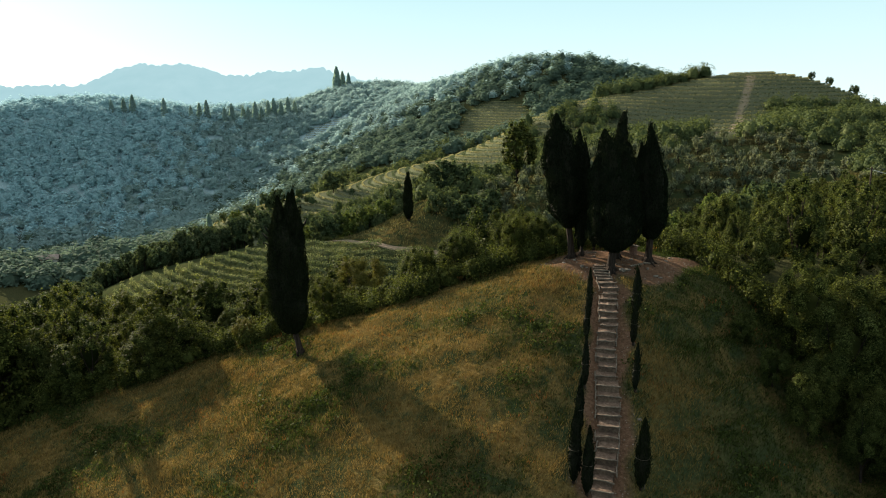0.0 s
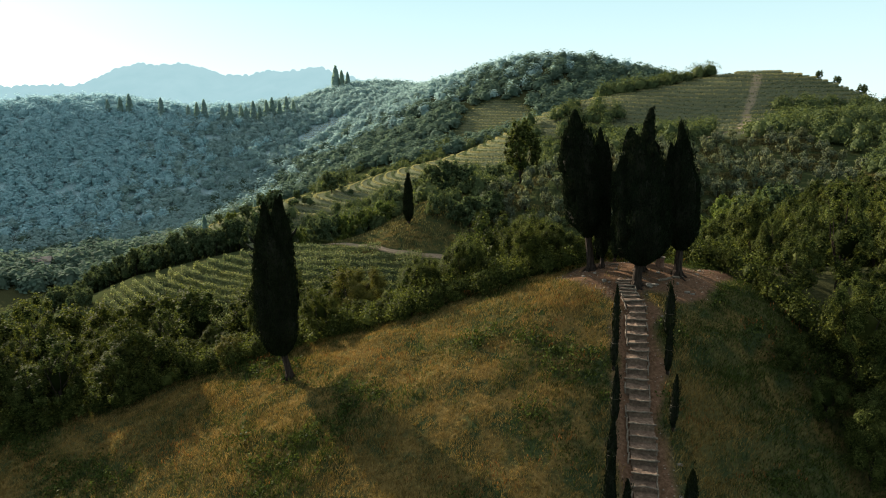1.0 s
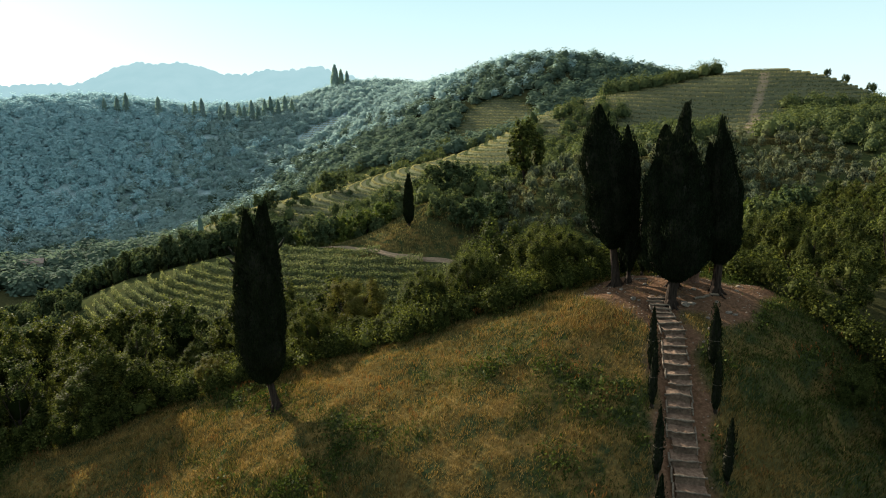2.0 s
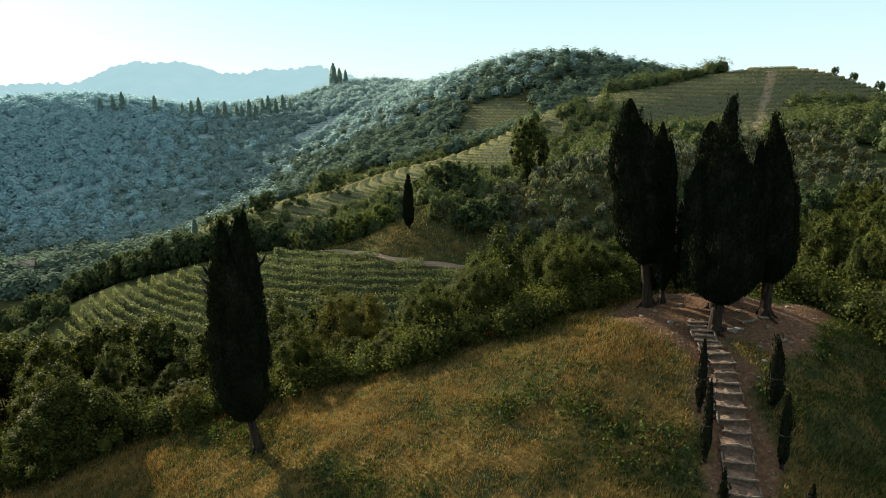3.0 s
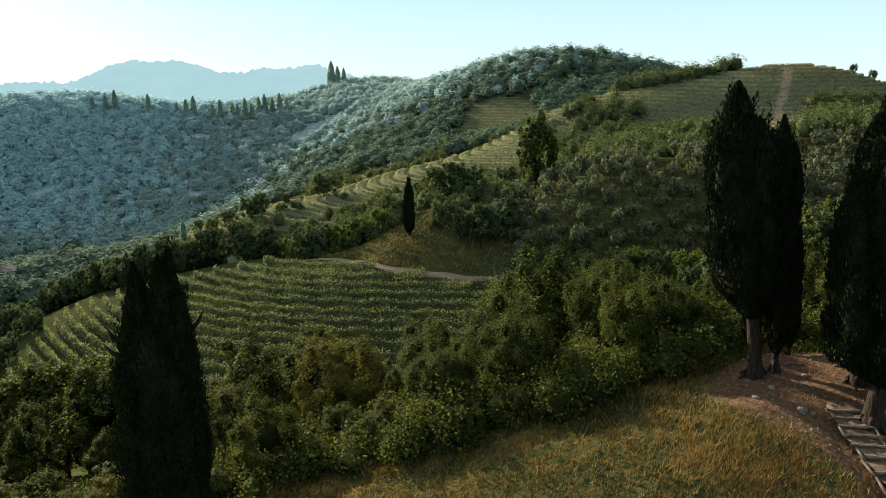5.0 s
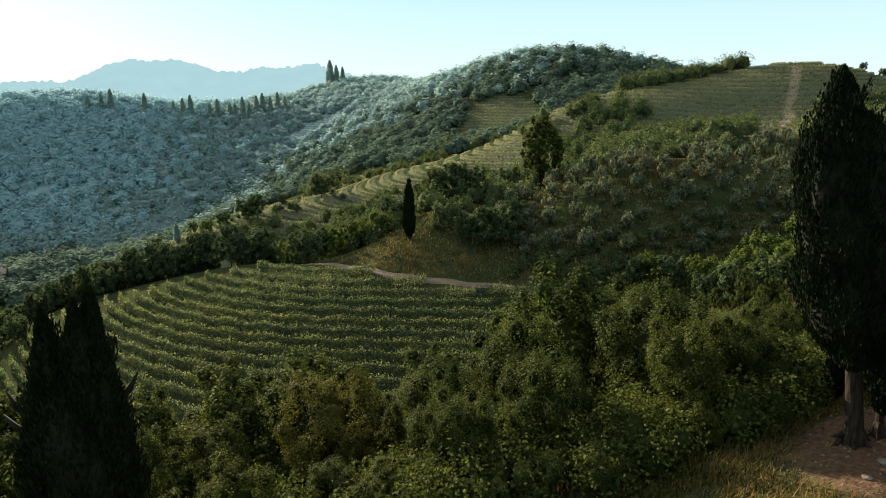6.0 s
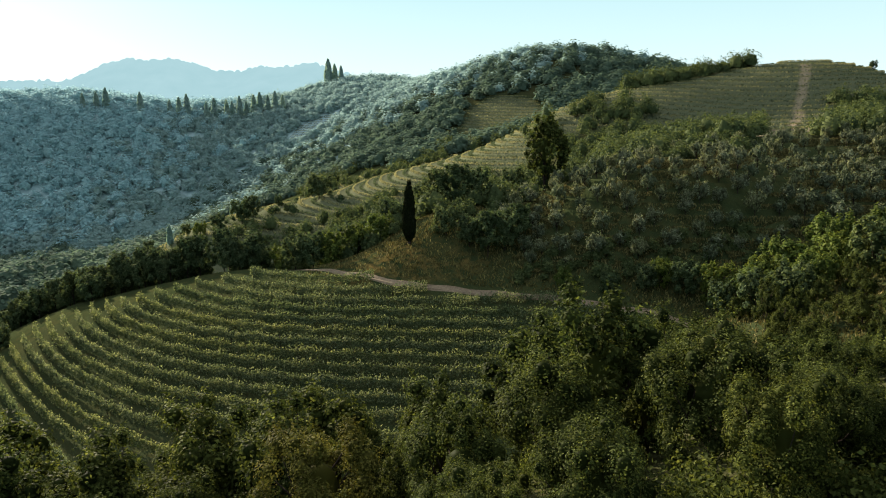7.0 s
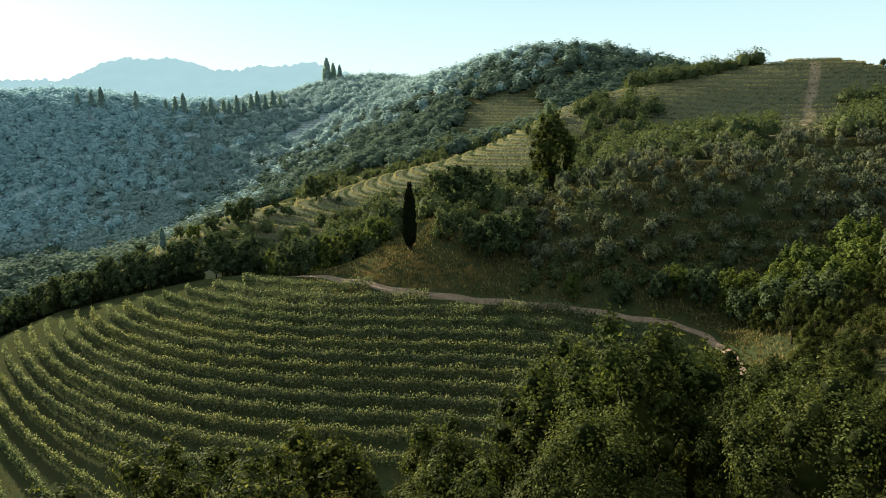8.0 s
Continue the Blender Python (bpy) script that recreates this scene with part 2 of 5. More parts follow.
def blades(rng, feet, ways, tall, width):
    """Grass: one tapering triangle a blade."""
    n = len(feet)
    a = rng.uniform(0, 2 * np.pi, n)
    side = np.stack([np.cos(a), np.sin(a), np.zeros(n)], 1) * (width * rng.uniform(0.6, 1.3, n))[:, None]
    tip = feet + ways * (tall * rng.uniform(0.6, 1.25, n))[:, None]
    return np.stack([feet - side, feet + side, tip], 1).reshape(-1, 3), np.arange(3 * n).reshape(-1, 3)


def shells(rng, centres, normals, length, width):
    """Leaves that lie across the given normals, so that a clump shades as one mass."""
    n = len(centres)
    normals = normals / np.linalg.norm(normals, axis=1, keepdims=True)
    way = np.cross(normals, rng.normal(size=(n, 3)))
    way /= np.linalg.norm(way, axis=1, keepdims=True) + 1e-9
    side = np.cross(normals, way)
    L = (np.asarray(length) * rng.uniform(0.6, 1.3, n))[:, None] * 0.5
    W = (np.asarray(width) * rng.uniform(0.6, 1.3, n))[:, None] * 0.5
    dip = normals * L * 0.3
    v = np.stack([centres - way * L - dip, centres + side * W, centres + way * L - dip, centres - side * W], 1).reshape(-1, 3)
    i = 4 * np.arange(n)[:, None]
    return v, np.concatenate([i + [0, 1, 2], i + [0, 2, 3]], 1).reshape(-1, 3)


def joined(lists):
    vs, fs, k = [], [], 0
    for v, f in lists:
        vs.append(v), fs.append(f + k)
        k += len(v)
    return np.concatenate(vs), np.concatenate(fs)


# ---- the lie of the land: broad, middle and near swells on regular grids ----
BASE = 1.3
FAR = (-400, -240, 7, 9, 112, [-0.1, -0.3, -2.9, -13.2, -15.2, -4.4, -0.2, -1.1, -1.9, -0.7, -8.6, -17.4, -7.4, 0.2, -3.8, -12, -4.3, 11.8, -5, -7.6, 0.6, -1.4, -25.4, -49.7, -7.2, 13.2, 4.9, -1, 18.7, 28.1, 14.3, 10.8, -8.4, 6.7, 13.5, -4.3, -67.2, -34.3, 5.8, -15.4, 0.3, 8.8, 14.2, 43.2, 7.7, -33.8, 84.4, 32.2, -18, -17.8, 28, 5.9, 41.6, -29.4, -42.8, 10.2, -2.7, -2, -30.7, 47.9, 21.5, 7.6, 19.7])
MID = (-105, 70, 10, 7, 30, [7.7, 2.5, 2.1, 3.6, 4.5, 1.5, 0.9, -0.2, -0.5, -0.1, -2.3, -5.1, -4.1, -6.6, -7, -4, 0.6, 0.3, -0.2, -0.3, -2.2, 0, 2.4, 0, -1.7, -1, -0.2, 0.5, 0.6, -0.1, 0.6, 5.6, -1.9, 0, 2.1, 2.2, -3.2, -2.3, 1.8, 1.9, -12.6, -0.7, -7.6, -4.1, 0.6, 5.5, 9.8, 5.6, 4.1, 3.7, -4.6, 10.6, -1.1, 4.4, -0.6, -1.1, -5.6, -2.9, -1.5, -5, -6.1, -1, -3.7, 6.1, -1, 18, 10.5, 16.8, 16.2, 5])
FOLD = (-50, 98, 8, 6, 15, [-2.9, -0.7, -5.1, -2.5, -6.5, 2.4, -3.7, 1.3, -0.4, 2.6, 1.1, 3.1, -1, -0, 1.9, 2.5, 3.4, -3.8, 0.5, -4.4, 1.8, -3.6, -5.7, -3.8, -6.2, 6.1, 1.7, 3.7, -3.3, 3.7, 3.9, 2.1, 11, -1.5, -7.5, 8.1, -2.1, 2.6, 1.1, 1.2, -14.2, 1.1, 1.7, -0.8, -0.7, -1.2, -2, -0.2])
NEAR = (-36, 18, 7, 5, 12, [0.1, 0.3, 0.7, 1.5, 1.3, -0.9, -0.8, 0.7, 0.2, 1, 1, 1.6, -1.4, -1.2, 1.6, 0.3, 1.4, 1.6, 4.8, 1.5, 1, 1.7, 1.7, 2.3, 1.4, 2, 1.4, 1.7, 0.8, -0.3, -2.5, -1, -0.9, 0, 0.9])


def swells(x, y, x0, y0, nx, ny, step, rise):
    z, s = np.zeros_like(x), 2 * (0.85 * step) ** 2
    for k, a in enumerate(rise):
        z += a * np.exp(-((x - x0 - step * (k % nx)) ** 2 + (y - y0 - step * (k // nx)) ** 2) / s)
    return z


def soft(a, b, v):
    t = np.clip((v - a) / (b - a), 0, 1)
    return t * t * (3 - 2 * t)


def ripples(x, y, size):
    """Cheap uneven ground, repeatable."""
    u, v = x / size, y / size
    return (np.sin(u * 1.3 + 1.7 * np.sin(v * 0.9 + 0.4)) + np.sin(v * 1.7 - 1.3 * np.sin(u * 1.1 + 2.0)) + 0.6 * np.sin(2.3 * u + 2.9 * v)) / 2.6


def line_gap(x, y, pts):
    """Distance to a polyline."""
    best = np.full(np.shape(x), 1e9)
    for (ax, ay), (bx, by) in zip(pts, pts[1:]):
        dx, dy = bx - ax, by - ay
        t = np.clip(((x - ax) * dx + (y - ay) * dy) / (dx * dx + dy * dy), 0, 1)
        best = np.minimum(best, np.hypot(x - ax - t * dx, y - ay - t * dy))
    return best


STAIR = [(11.15, 43.9), (10.85, 42.0), (10.95, 40.4), (10.5, 38.7), (9.95, 36.6), (9.3, 34.4), (8.85, 32.0), (8.25, 29.4), (7.6, 27.5), (6.9, 24.5), (6.4, 20.0)]
TRACK = [(-34, 152), (-24.7, 143.5), (-19.2, 139), (-9.8, 134.6), (-1.1, 133), (7.3, 131.3), (15.4, 129.2), (23, 126.5), (29.9, 124), (32, 120), (31.8, 112), (30, 104), (26.5, 96)]


HILL_PATH = [(84, 206), (93, 208), (97, 214), (102, 221), (104, 226), (109, 233), (113, 239), (116, 246)]


def smooth_land(x, y):
    z = BASE + swells(x, y, *FAR) + swells(x, y, *MID) + swells(x, y, *FOLD) + swells(x, y, *NEAR)
    return z


def vineyard_basis(x, y):
    u, v = (x + 20) / 50, (y - 122) / 25
    return np.stack([u ** a * v ** b for a in range(5) for b in range(5 - a)], -1)


def vineyard_top(x):
    return np.interp(x, [-80, -34, -24, -10, 7, 23, 30], [172, 154, 142.5, 133.2, 130, 125, 119])


def vineyard_foot(x):
    return np.interp(x, [-80, -34, 0, 30], [100, 92, 100, 108])


# the tilled slope is graded: one smooth swelling surface through the rougher lie of the land
_gx, _gy = [a.ravel() for a in np.meshgrid(np.arange(-80, 28, 3.0), np.arange(90, 170, 2.0))]
_in = (_gy < vineyard_top(_gx)) & (_gy > vineyard_foot(_gx))
GRADED = np.linalg.lstsq(vineyard_basis(_gx[_in], _gy[_in]), smooth_land(_gx[_in], _gy[_in]), rcond=None)[0]


def graded(x, y):
    return vineyard_basis(x, y) @ GRADED


def terrace_mask(x, y):
    right = soft(70, 52, np.hypot((x - 118) * 0.8, y - 238))
    middle = soft(18, 12, np.hypot((x - 26) * 0.8, (y - 333) * 0.7) + 2.5 * ripples(x, y, 7))
    low = soft(34, 26, np.hypot((x - 10) * 0.75, (y - 255) * 0.75))
    left = np.maximum(soft(46, 34, np.hypot((x + 45) * 0.85, (y - 252) * 0.72)), soft(32, 25, np.hypot((x + 78) * 0.7, y - 208)))
    valley = soft(10, 6, np.hypot((x + 82) * 0.5, (y - 452) * 0.55 - (x + 82) * 0.2) + 2 * ripples(x, y, 9))
    return np.clip(right + middle + low + left + valley, 0, 1)


def olive_mask(x, y):
    return soft(0, 4, x - 8 + (y - 140) * 0.2) * soft(0, 5, y - 132 + 0.12 * (x - 20)) * soft(0, 8, 172 - y + 0.2 * x) * soft(0, 8, 100 - x)


def land(x, y):
    x, y = np.asarray(x, float), np.asarray(y, float)
    z = smooth_land(x, y)
    till = soft(0, 6, vineyard_top(x) - y) * soft(0, 6, y - vineyard_foot(x)) * soft(0, 6, x + 80) * soft(0, 5, 29 - x)
    z = z + till * (graded(np.clip(x, -82, 30), np.clip(y, 90, 172)) - z)
    for mask, h in ((terrace_mask(x, y), 1.5), (0.85 * olive_mask(x, y), 1.7)):
        q = z / h + 0.15 * ripples(x, y, 25)
        step = np.floor(q) + soft(0.66, 0.98, q - np.floor(q))
        z = z + mask * (step - q) * h
    side = soft(11.6, 14.5, x + 0.25 * (38 - y)) * soft(30, 25, x) * soft(20, 24, y) * soft(43, 39, y)
    q = z / 1.5 + 0.12 * ripples(x, y, 6)
    z = z + 0.75 * side * (np.floor(q) + soft(0.45, 0.95, q - np.floor(q)) - q) * 1.5
    near = soft(75, 55, np.hypot(x, y - 40))
    z = z + near * (0.16 * ripples(x, y, 2.3) + 0.10 * ripples(x, y, 0.9)) * (1 - 0.9 * soft(2.0, 1.2, line_gap(x, y, STAIR)))
    z = z + soft(120, 250, np.hypot(x, y)) * 1.2 * ripples(x, y, 21)
    z = z - 0.2 * soft(1.3, 0.7, line_gap(x, y, STAIR)) * (y < 43.8)
    road = soft(4.0, 1.6, line_gap(x, y, TRACK))
    return z - 0.12 * road


def land1(x, y):
    return float(land(np.array([x]), np.array([y]))[0])


def bare_mask(x, y):
    g = line_gap(x, y, STAIR) + 0.45 * ripples(x, y, 1.1)
    path = soft(1.75, 0.9, g)
    g2 = np.hypot((x - 12.2) * 0.8, (y - 45.2) * 1.15) + 0.6 * ripples(x, y, 1.6)
    flat = soft(4.6, 3.4, g2)
    spur = soft(1.5, 0.7, line_gap(x, y, [(14, 41.8), (16.5, 44.5), (18.5, 46.5)]) + 0.3 * ripples(x, y, 1.2))
    return np.clip(np.maximum(np.maximum(path, flat), spur), 0, 1)


def open_field(x, y):
    """1 where no wood grows on the far slopes."""
    vine = soft(0, 6, y - 104) * soft(0, 6, 146 - y)
    spur = soft(48, 38, np.hypot(x + 55, (y - 262) * 0.7))
    t = terrace_mask(x, y)
    dirt = soft(16, 10, np.hypot(x - 90, y - 206))
    return np.clip(t * 1.4 + spur + dirt + olive_mask(x, y), 0, 1)


def vineyard(x, y):
    """Inside the nearer vineyard, below the track."""
    crest = np.interp(x, [-80, -58, -36, -30], [148, 143, 141.5, 150])
    return (y < np.minimum(vineyard_top(x), crest)) & (y > vineyard_foot(x) + 3) & (x > -76) & (x < 27)


def build_ground():
    def axis(parts):
        out = []
        for a, b, s in parts:
            out.append(np.arange(a, b, s))
        return np.concatenate(out)
    def spread(a, b, n, s0):
        r = np.linspace(0, 1, n)
        return a + (b - a) * (r ** 3 * 0.9 + r * 0.1)
    xs = np.concatenate([-spread(333, 2600, 45, 3)[::-1], axis([(-330, -122, 3.0), (-122, -36, 1.3), (-36, 34, 0.4), (34, 165, 1.3)]), spread(166, 2600, 55, 3)])
    ys = np.concatenate([-spread(-6, 1500, 30, 3)[::-1], axis([(8, 15, 1.0), (15, 62, 0.4), (62, 290, 1.3), (290, 378, 1.5), (378, 580, 3.0)]), spread(584, 3200, 45, 3)])
    X, Y = np.meshgrid(xs, ys)
    x, y = X.ravel(), Y.ravel()
    v = np.stack([x, y, land(x, y)], 1)
    nx, ny = len(xs), len(ys)
    i = (np.arange(ny - 1)[:, None] * nx + np.arange(nx - 1)).reshape(-1, 1)
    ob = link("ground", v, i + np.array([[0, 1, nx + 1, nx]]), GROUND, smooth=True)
    wood = np.clip(1 - open_field(x, y), 0, 1) * soft(150, 190, y - 0.15 * x)
    # greener down the valley; right of the steps it also paints shade
    lush_shade = 0.92 * np.maximum(soft(60, 85, y), 0.7 * soft(12.5, 16, x)) * (1 - 0.8 * soft(9, 5, np.hypot((x + 8) * 0.5, (y - 140) * 1.3)))
    wood = np.maximum(wood, soft(0, 2, thicket_depth(x, y)))
    dusty = np.maximum(soft(9, 5, np.hypot((x - 90) * 0.7, (y - 207) * 0.9) + ripples(x, y, 4)), soft(1.9, 0.8, line_gap(x, y, HILL_PATH) + 0.7 * ripples(x, y, 3)))
    # the last mask tints the ground for haze, rising with distance
    for key, val in (("earth", bare_mask(x, y)), ("dust", dusty), ("field", np.maximum(0.9 * terrace_mask(x, y), 0.3 * vineyard(x, y) * soft(-14, -40, x))), ("wood", wood), ("lush_shade", lush_shade), ("haze_floor", soft(320, 380, y) * ((terrace_mask(x, y) < 0.05) | (y > 400)) * (x < -50))):
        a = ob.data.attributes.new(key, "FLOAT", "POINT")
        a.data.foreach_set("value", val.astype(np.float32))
    tagged(ob, "rolling hillside ground with dry grass and bare earth", "ground", kind="structure")


def thicket_edge(x):
    """Where the meadow ends and the bushes begin behind the hilltop."""
    return np.interp(x, [-60, -36, -24, -18, -10, -2, 3, 8, 12, 17, 19, 21, 23, 27, 40], [43, 44, 45.6, 47.2, 47.3, 46.3, 45.7, 47.3, 50.6, 50.3, 47.5, 42, 36, 32, 28])


def thicket_depth(x, y):
    back = np.interp(x, [-60, -20, 0, 15, 30, 45, 60], [62, 70, 74, 80, 86, 100, 104])
    return np.minimum(y - thicket_edge(x), back - y) * (np.abs(x) < 70)


build_ground()


# ---- trees ----
def limbs(rng, shell, top, spread_r, trunk_r, count):
    lean = rng.normal(size=2) * 0.25
    trunk = [(lean[0] * t * t, lean[1] * t * t, top * 0.55 * t - 0.3 * (t == 0)) for t in (0, 0.3, 0.65, 1)]
    shell.tube(trunk, [trunk_r * 1.25, trunk_r, trunk_r * 0.8, trunk_r * 0.6], 7)
    tips = []
    for k in range(count):
        s = trunk[1 + k % 3]
        a = 2 * math.pi * k / count + rng.uniform(-0.4, 0.4)
        r, h = spread_r * rng.uniform(0.5, 0.85), top * rng.uniform(0.55, 0.95)
        e = (s[0] + r * math.cos(a), s[1] + r * math.sin(a), h)
        m = ((s[0] + e[0]) / 2 + 0.1 * rng.normal(), (s[1] + e[1]) / 2, (s[2] + e[2]) / 2 - 0.15)
        shell.tube([s, m, e], [trunk_r * 0.5, trunk_r * 0.3, 0.012], 5)
        tips.append(e)
    return tips


def leafy_tree(name, seed, height, radius, count, size, mat, label, category, low=0.12, trunk_r=0.11, pointy=0.0, clumps=46):
    """A broadleaf: trunk and limbs, and a crown of leafy clumps with gaps between them."""
    rng = np.random.default_rng(seed)
    root = new(name)
    shell = Shell()
    tips = limbs(rng, shell, height, radius, trunk_r, 7)
    shell.made("trunk", BARK, root)
    n = clumps
    u = rng.normal(size=(n, 3))
    u /= np.linalg.norm(u, axis=1, keepdims=True)
    u *= rng.uniform(0.45, 1.0, (n, 1)) ** 0.4
    mid = height * (0.5 + low * 0.5)
    ph = rng.uniform(0, 6, 3)
    u *= 1 + 0.22 * np.sin(3.1 * u[:, :1] + ph[0]) * np.sin(2.7 * u[:, 1:2] + ph[1]) + 0.1 * np.sin(5 * u[:, 2:] + ph[2])
    c = u * [radius * 0.85, radius * 0.85, height * (0.5 - low * 0.5) * 0.88] + [0, 0, mid]
    if pointy:
        t = (c[:, 2:] - height * low) / (height * (1 - low))
        c[:, :2] *= 1.2 - pointy * t
    c = np.concatenate([c, np.array(tips) * [0.95, 0.95, 1.0]])
    per = count // len(c)
    spread_c = radius * rng.uniform(0.13, 0.26, len(c)) * (46 / n) ** 0.33
    stretch = np.array([1.0, 1.0, 1.0 + 0.5 * pointy]) * np.array([1.05, 1.05, 1.1])
    w = rng.normal(size=(len(c), per, 3))
    w /= np.linalg.norm(w, axis=2, keepdims=True)
    far = rng.uniform(0.6, 1.14, (len(c), per, 1))
    lump = 1 + 0.2 * np.sin(4 * w[:, :, :1] + 9 * c[:, None, :1]) * np.sin(4 * w[:, :, 2:] + 7 * c[:, None, 1:2])
    pts = c[:, None] + w * far * lump * spread_c[:, None, None] * stretch
    # young shoots that stand up out of the clumps
    shoot = (rng.uniform(size=(len(c), per, 1)) < 0.14) & (w[:, :, 2:] > -0.1)
    which = rng.integers(0, 4, (len(c), per))
    sway = np.take_along_axis(rng.normal(size=(len(c), 4, 2)), which[:, :, None].repeat(2, 2), 1)
    rise = rng.uniform(0.5, 1.0, (len(c), per, 1)) ** 0.7
    tip = c[:, None] + np.concatenate([sway * 0.45, np.full((len(c), per, 1), 1.55)], 2) * spread_c[:, None, None] * rise + rng.normal(size=pts.shape) * size * 0.35
    pts = np.where(shoot, tip, pts)
    out = pts - np.array([0, 0, mid * 0.8])
    out /= np.linalg.norm(out, axis=2, keepdims=True)
    nor = 1.0 * w + 0.45 * out + [0, 0, 0.3] + rng.normal(size=out.shape) * 0.32
    v, f = shells(rng, pts.reshape(-1, 3), nor.reshape(-1, 3), size, size * 0.62)
    tone = np.repeat(rng.uniform(-0.3, 0.3, len(c)), per * 4)
    # solid heart added in every clump, and in the whole crown, to stop the light
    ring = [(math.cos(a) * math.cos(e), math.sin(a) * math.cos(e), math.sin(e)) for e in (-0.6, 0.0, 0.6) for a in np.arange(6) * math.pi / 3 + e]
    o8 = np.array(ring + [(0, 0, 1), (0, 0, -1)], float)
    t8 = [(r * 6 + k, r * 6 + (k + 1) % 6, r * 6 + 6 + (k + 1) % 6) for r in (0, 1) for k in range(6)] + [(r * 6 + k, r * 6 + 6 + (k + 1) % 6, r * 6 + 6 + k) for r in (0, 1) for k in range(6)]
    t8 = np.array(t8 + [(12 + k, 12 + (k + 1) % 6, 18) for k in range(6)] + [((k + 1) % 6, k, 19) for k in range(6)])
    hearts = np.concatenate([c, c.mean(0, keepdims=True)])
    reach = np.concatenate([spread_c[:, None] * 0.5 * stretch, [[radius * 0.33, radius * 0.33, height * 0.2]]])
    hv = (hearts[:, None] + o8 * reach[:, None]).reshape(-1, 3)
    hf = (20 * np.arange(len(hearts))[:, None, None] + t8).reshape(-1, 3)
    # hearts toned darker, which paints the shade inside the crown
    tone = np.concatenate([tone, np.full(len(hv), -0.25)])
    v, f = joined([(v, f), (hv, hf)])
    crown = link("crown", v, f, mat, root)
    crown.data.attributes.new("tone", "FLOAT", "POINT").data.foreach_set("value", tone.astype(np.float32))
    return tagged(root, label, category)


def column(t, blunt):
    """Outline of a cypress: narrow foot, long even body, tapering or blunt top."""
    return np.clip(t / 0.2 + 0.06, 0, 1) ** 0.55 * np.clip(1 - t ** blunt, 0, 1) ** 0.75


def spindle(rng, lobes, dense, size):
    """Cypress foliage: upright sprays over several columns that end in ragged spires. lobes: (dx0, dx1, dy, foot, top, radius, blunt)."""
    lists, cores = [], []
    for k, (x0, x1, dy, foot, top, r, blunt) in enumerate(lobes):
        n = int(dense * (top - foot) * r * 2 * math.pi)
        ph = rng.uniform(0, 6, 4)

        def lump(a, t):
            return 1 + 0.12 * np.sin(3 * a + 2 * t + ph[0]) + 0.11 * np.sin(6 * a - 3 * t + ph[1]) + 0.09 * np.sin(13 * t + 2 * a + ph[2]) + 0.07 * np.sin(27 * t - 3 * a + ph[3])

        t, a = rng.uniform(0, 1, n), rng.uniform(0, 2 * np.pi, n)
        rr = r * column(t, blunt) * lump(a, t) * rng.uniform(0.86, 1.06, n)
        p = np.stack([x0 + (x1 - x0) * t + rr * np.cos(a), dy + rr * np.sin(a), foot + (top - foot) * t], 1)
        ways = np.stack([0.3 * np.cos(a), 0.3 * np.sin(a), np.ones(n)], 1) + rng.normal(size=(n, 3)) * 0.16
        lists.append(leaves(rng, p, ways, size, size * 0.32))
        # plumes standing off the body and feathering the spire
        for _ in range(int(6.5 * r * (top - foot)) + 6):
            t0, a0 = rng.uniform(0.12, 0.98) ** 0.8, rng.uniform(0, 2 * math.pi)
            m, hh, wide = int(46 * min(1, r + 0.3)), rng.uniform(0.5, 1.25) * min(1.0, 0.45 + r * 0.5), rng.uniform(0.09, 0.22) * min(1, 0.5 + r * 0.5)
            s0, an = rng.uniform(0, 1, m), rng.uniform(0, 2 * np.pi, m)
            base = r * column(np.array([t0]), blunt)[0] * 0.98
            wd = wide * np.sin(np.pi * np.clip(s0 * 0.9 + 0.08, 0, 1)) ** 0.6
            p = np.stack([x0 + (x1 - x0) * t0 + (base + 0.1 * s0) * math.cos(a0) + wd * np.cos(an), dy + (base + 0.1 * s0) * math.sin(a0) + wd * np.sin(an), foot + (top - foot) * t0 - 0.25 * hh + hh * s0], 1)
            lists.append(leaves(rng, p, np.stack([0.25 * np.cos(an), 0.25 * np.sin(an), np.ones(m)], 1), size * 0.75, size * 0.26))
        rows, seg = 16, 12
        tt, aa = np.meshgrid(np.linspace(0, 1, rows), np.arange(seg) * 2 * np.pi / seg, indexing="ij")
        rc = 0.88 * r * column(tt, blunt) * lump(aa, tt) + 0.01
        ring = np.stack([x0 + (x1 - x0) * tt + rc * np.cos(aa), dy + rc * np.sin(aa), foot + 0.08 + (top - foot - 0.12) * tt], 2).reshape(-1, 3)
        cores.append((ring, np.array([(i * seg + j, i * seg + (j + 1) % seg, (i + 1) * seg + (j + 1) % seg, (i + 1) * seg + j) for i in range(rows - 1) for j in range(seg)])))
    return joined(lists), joined(cores)


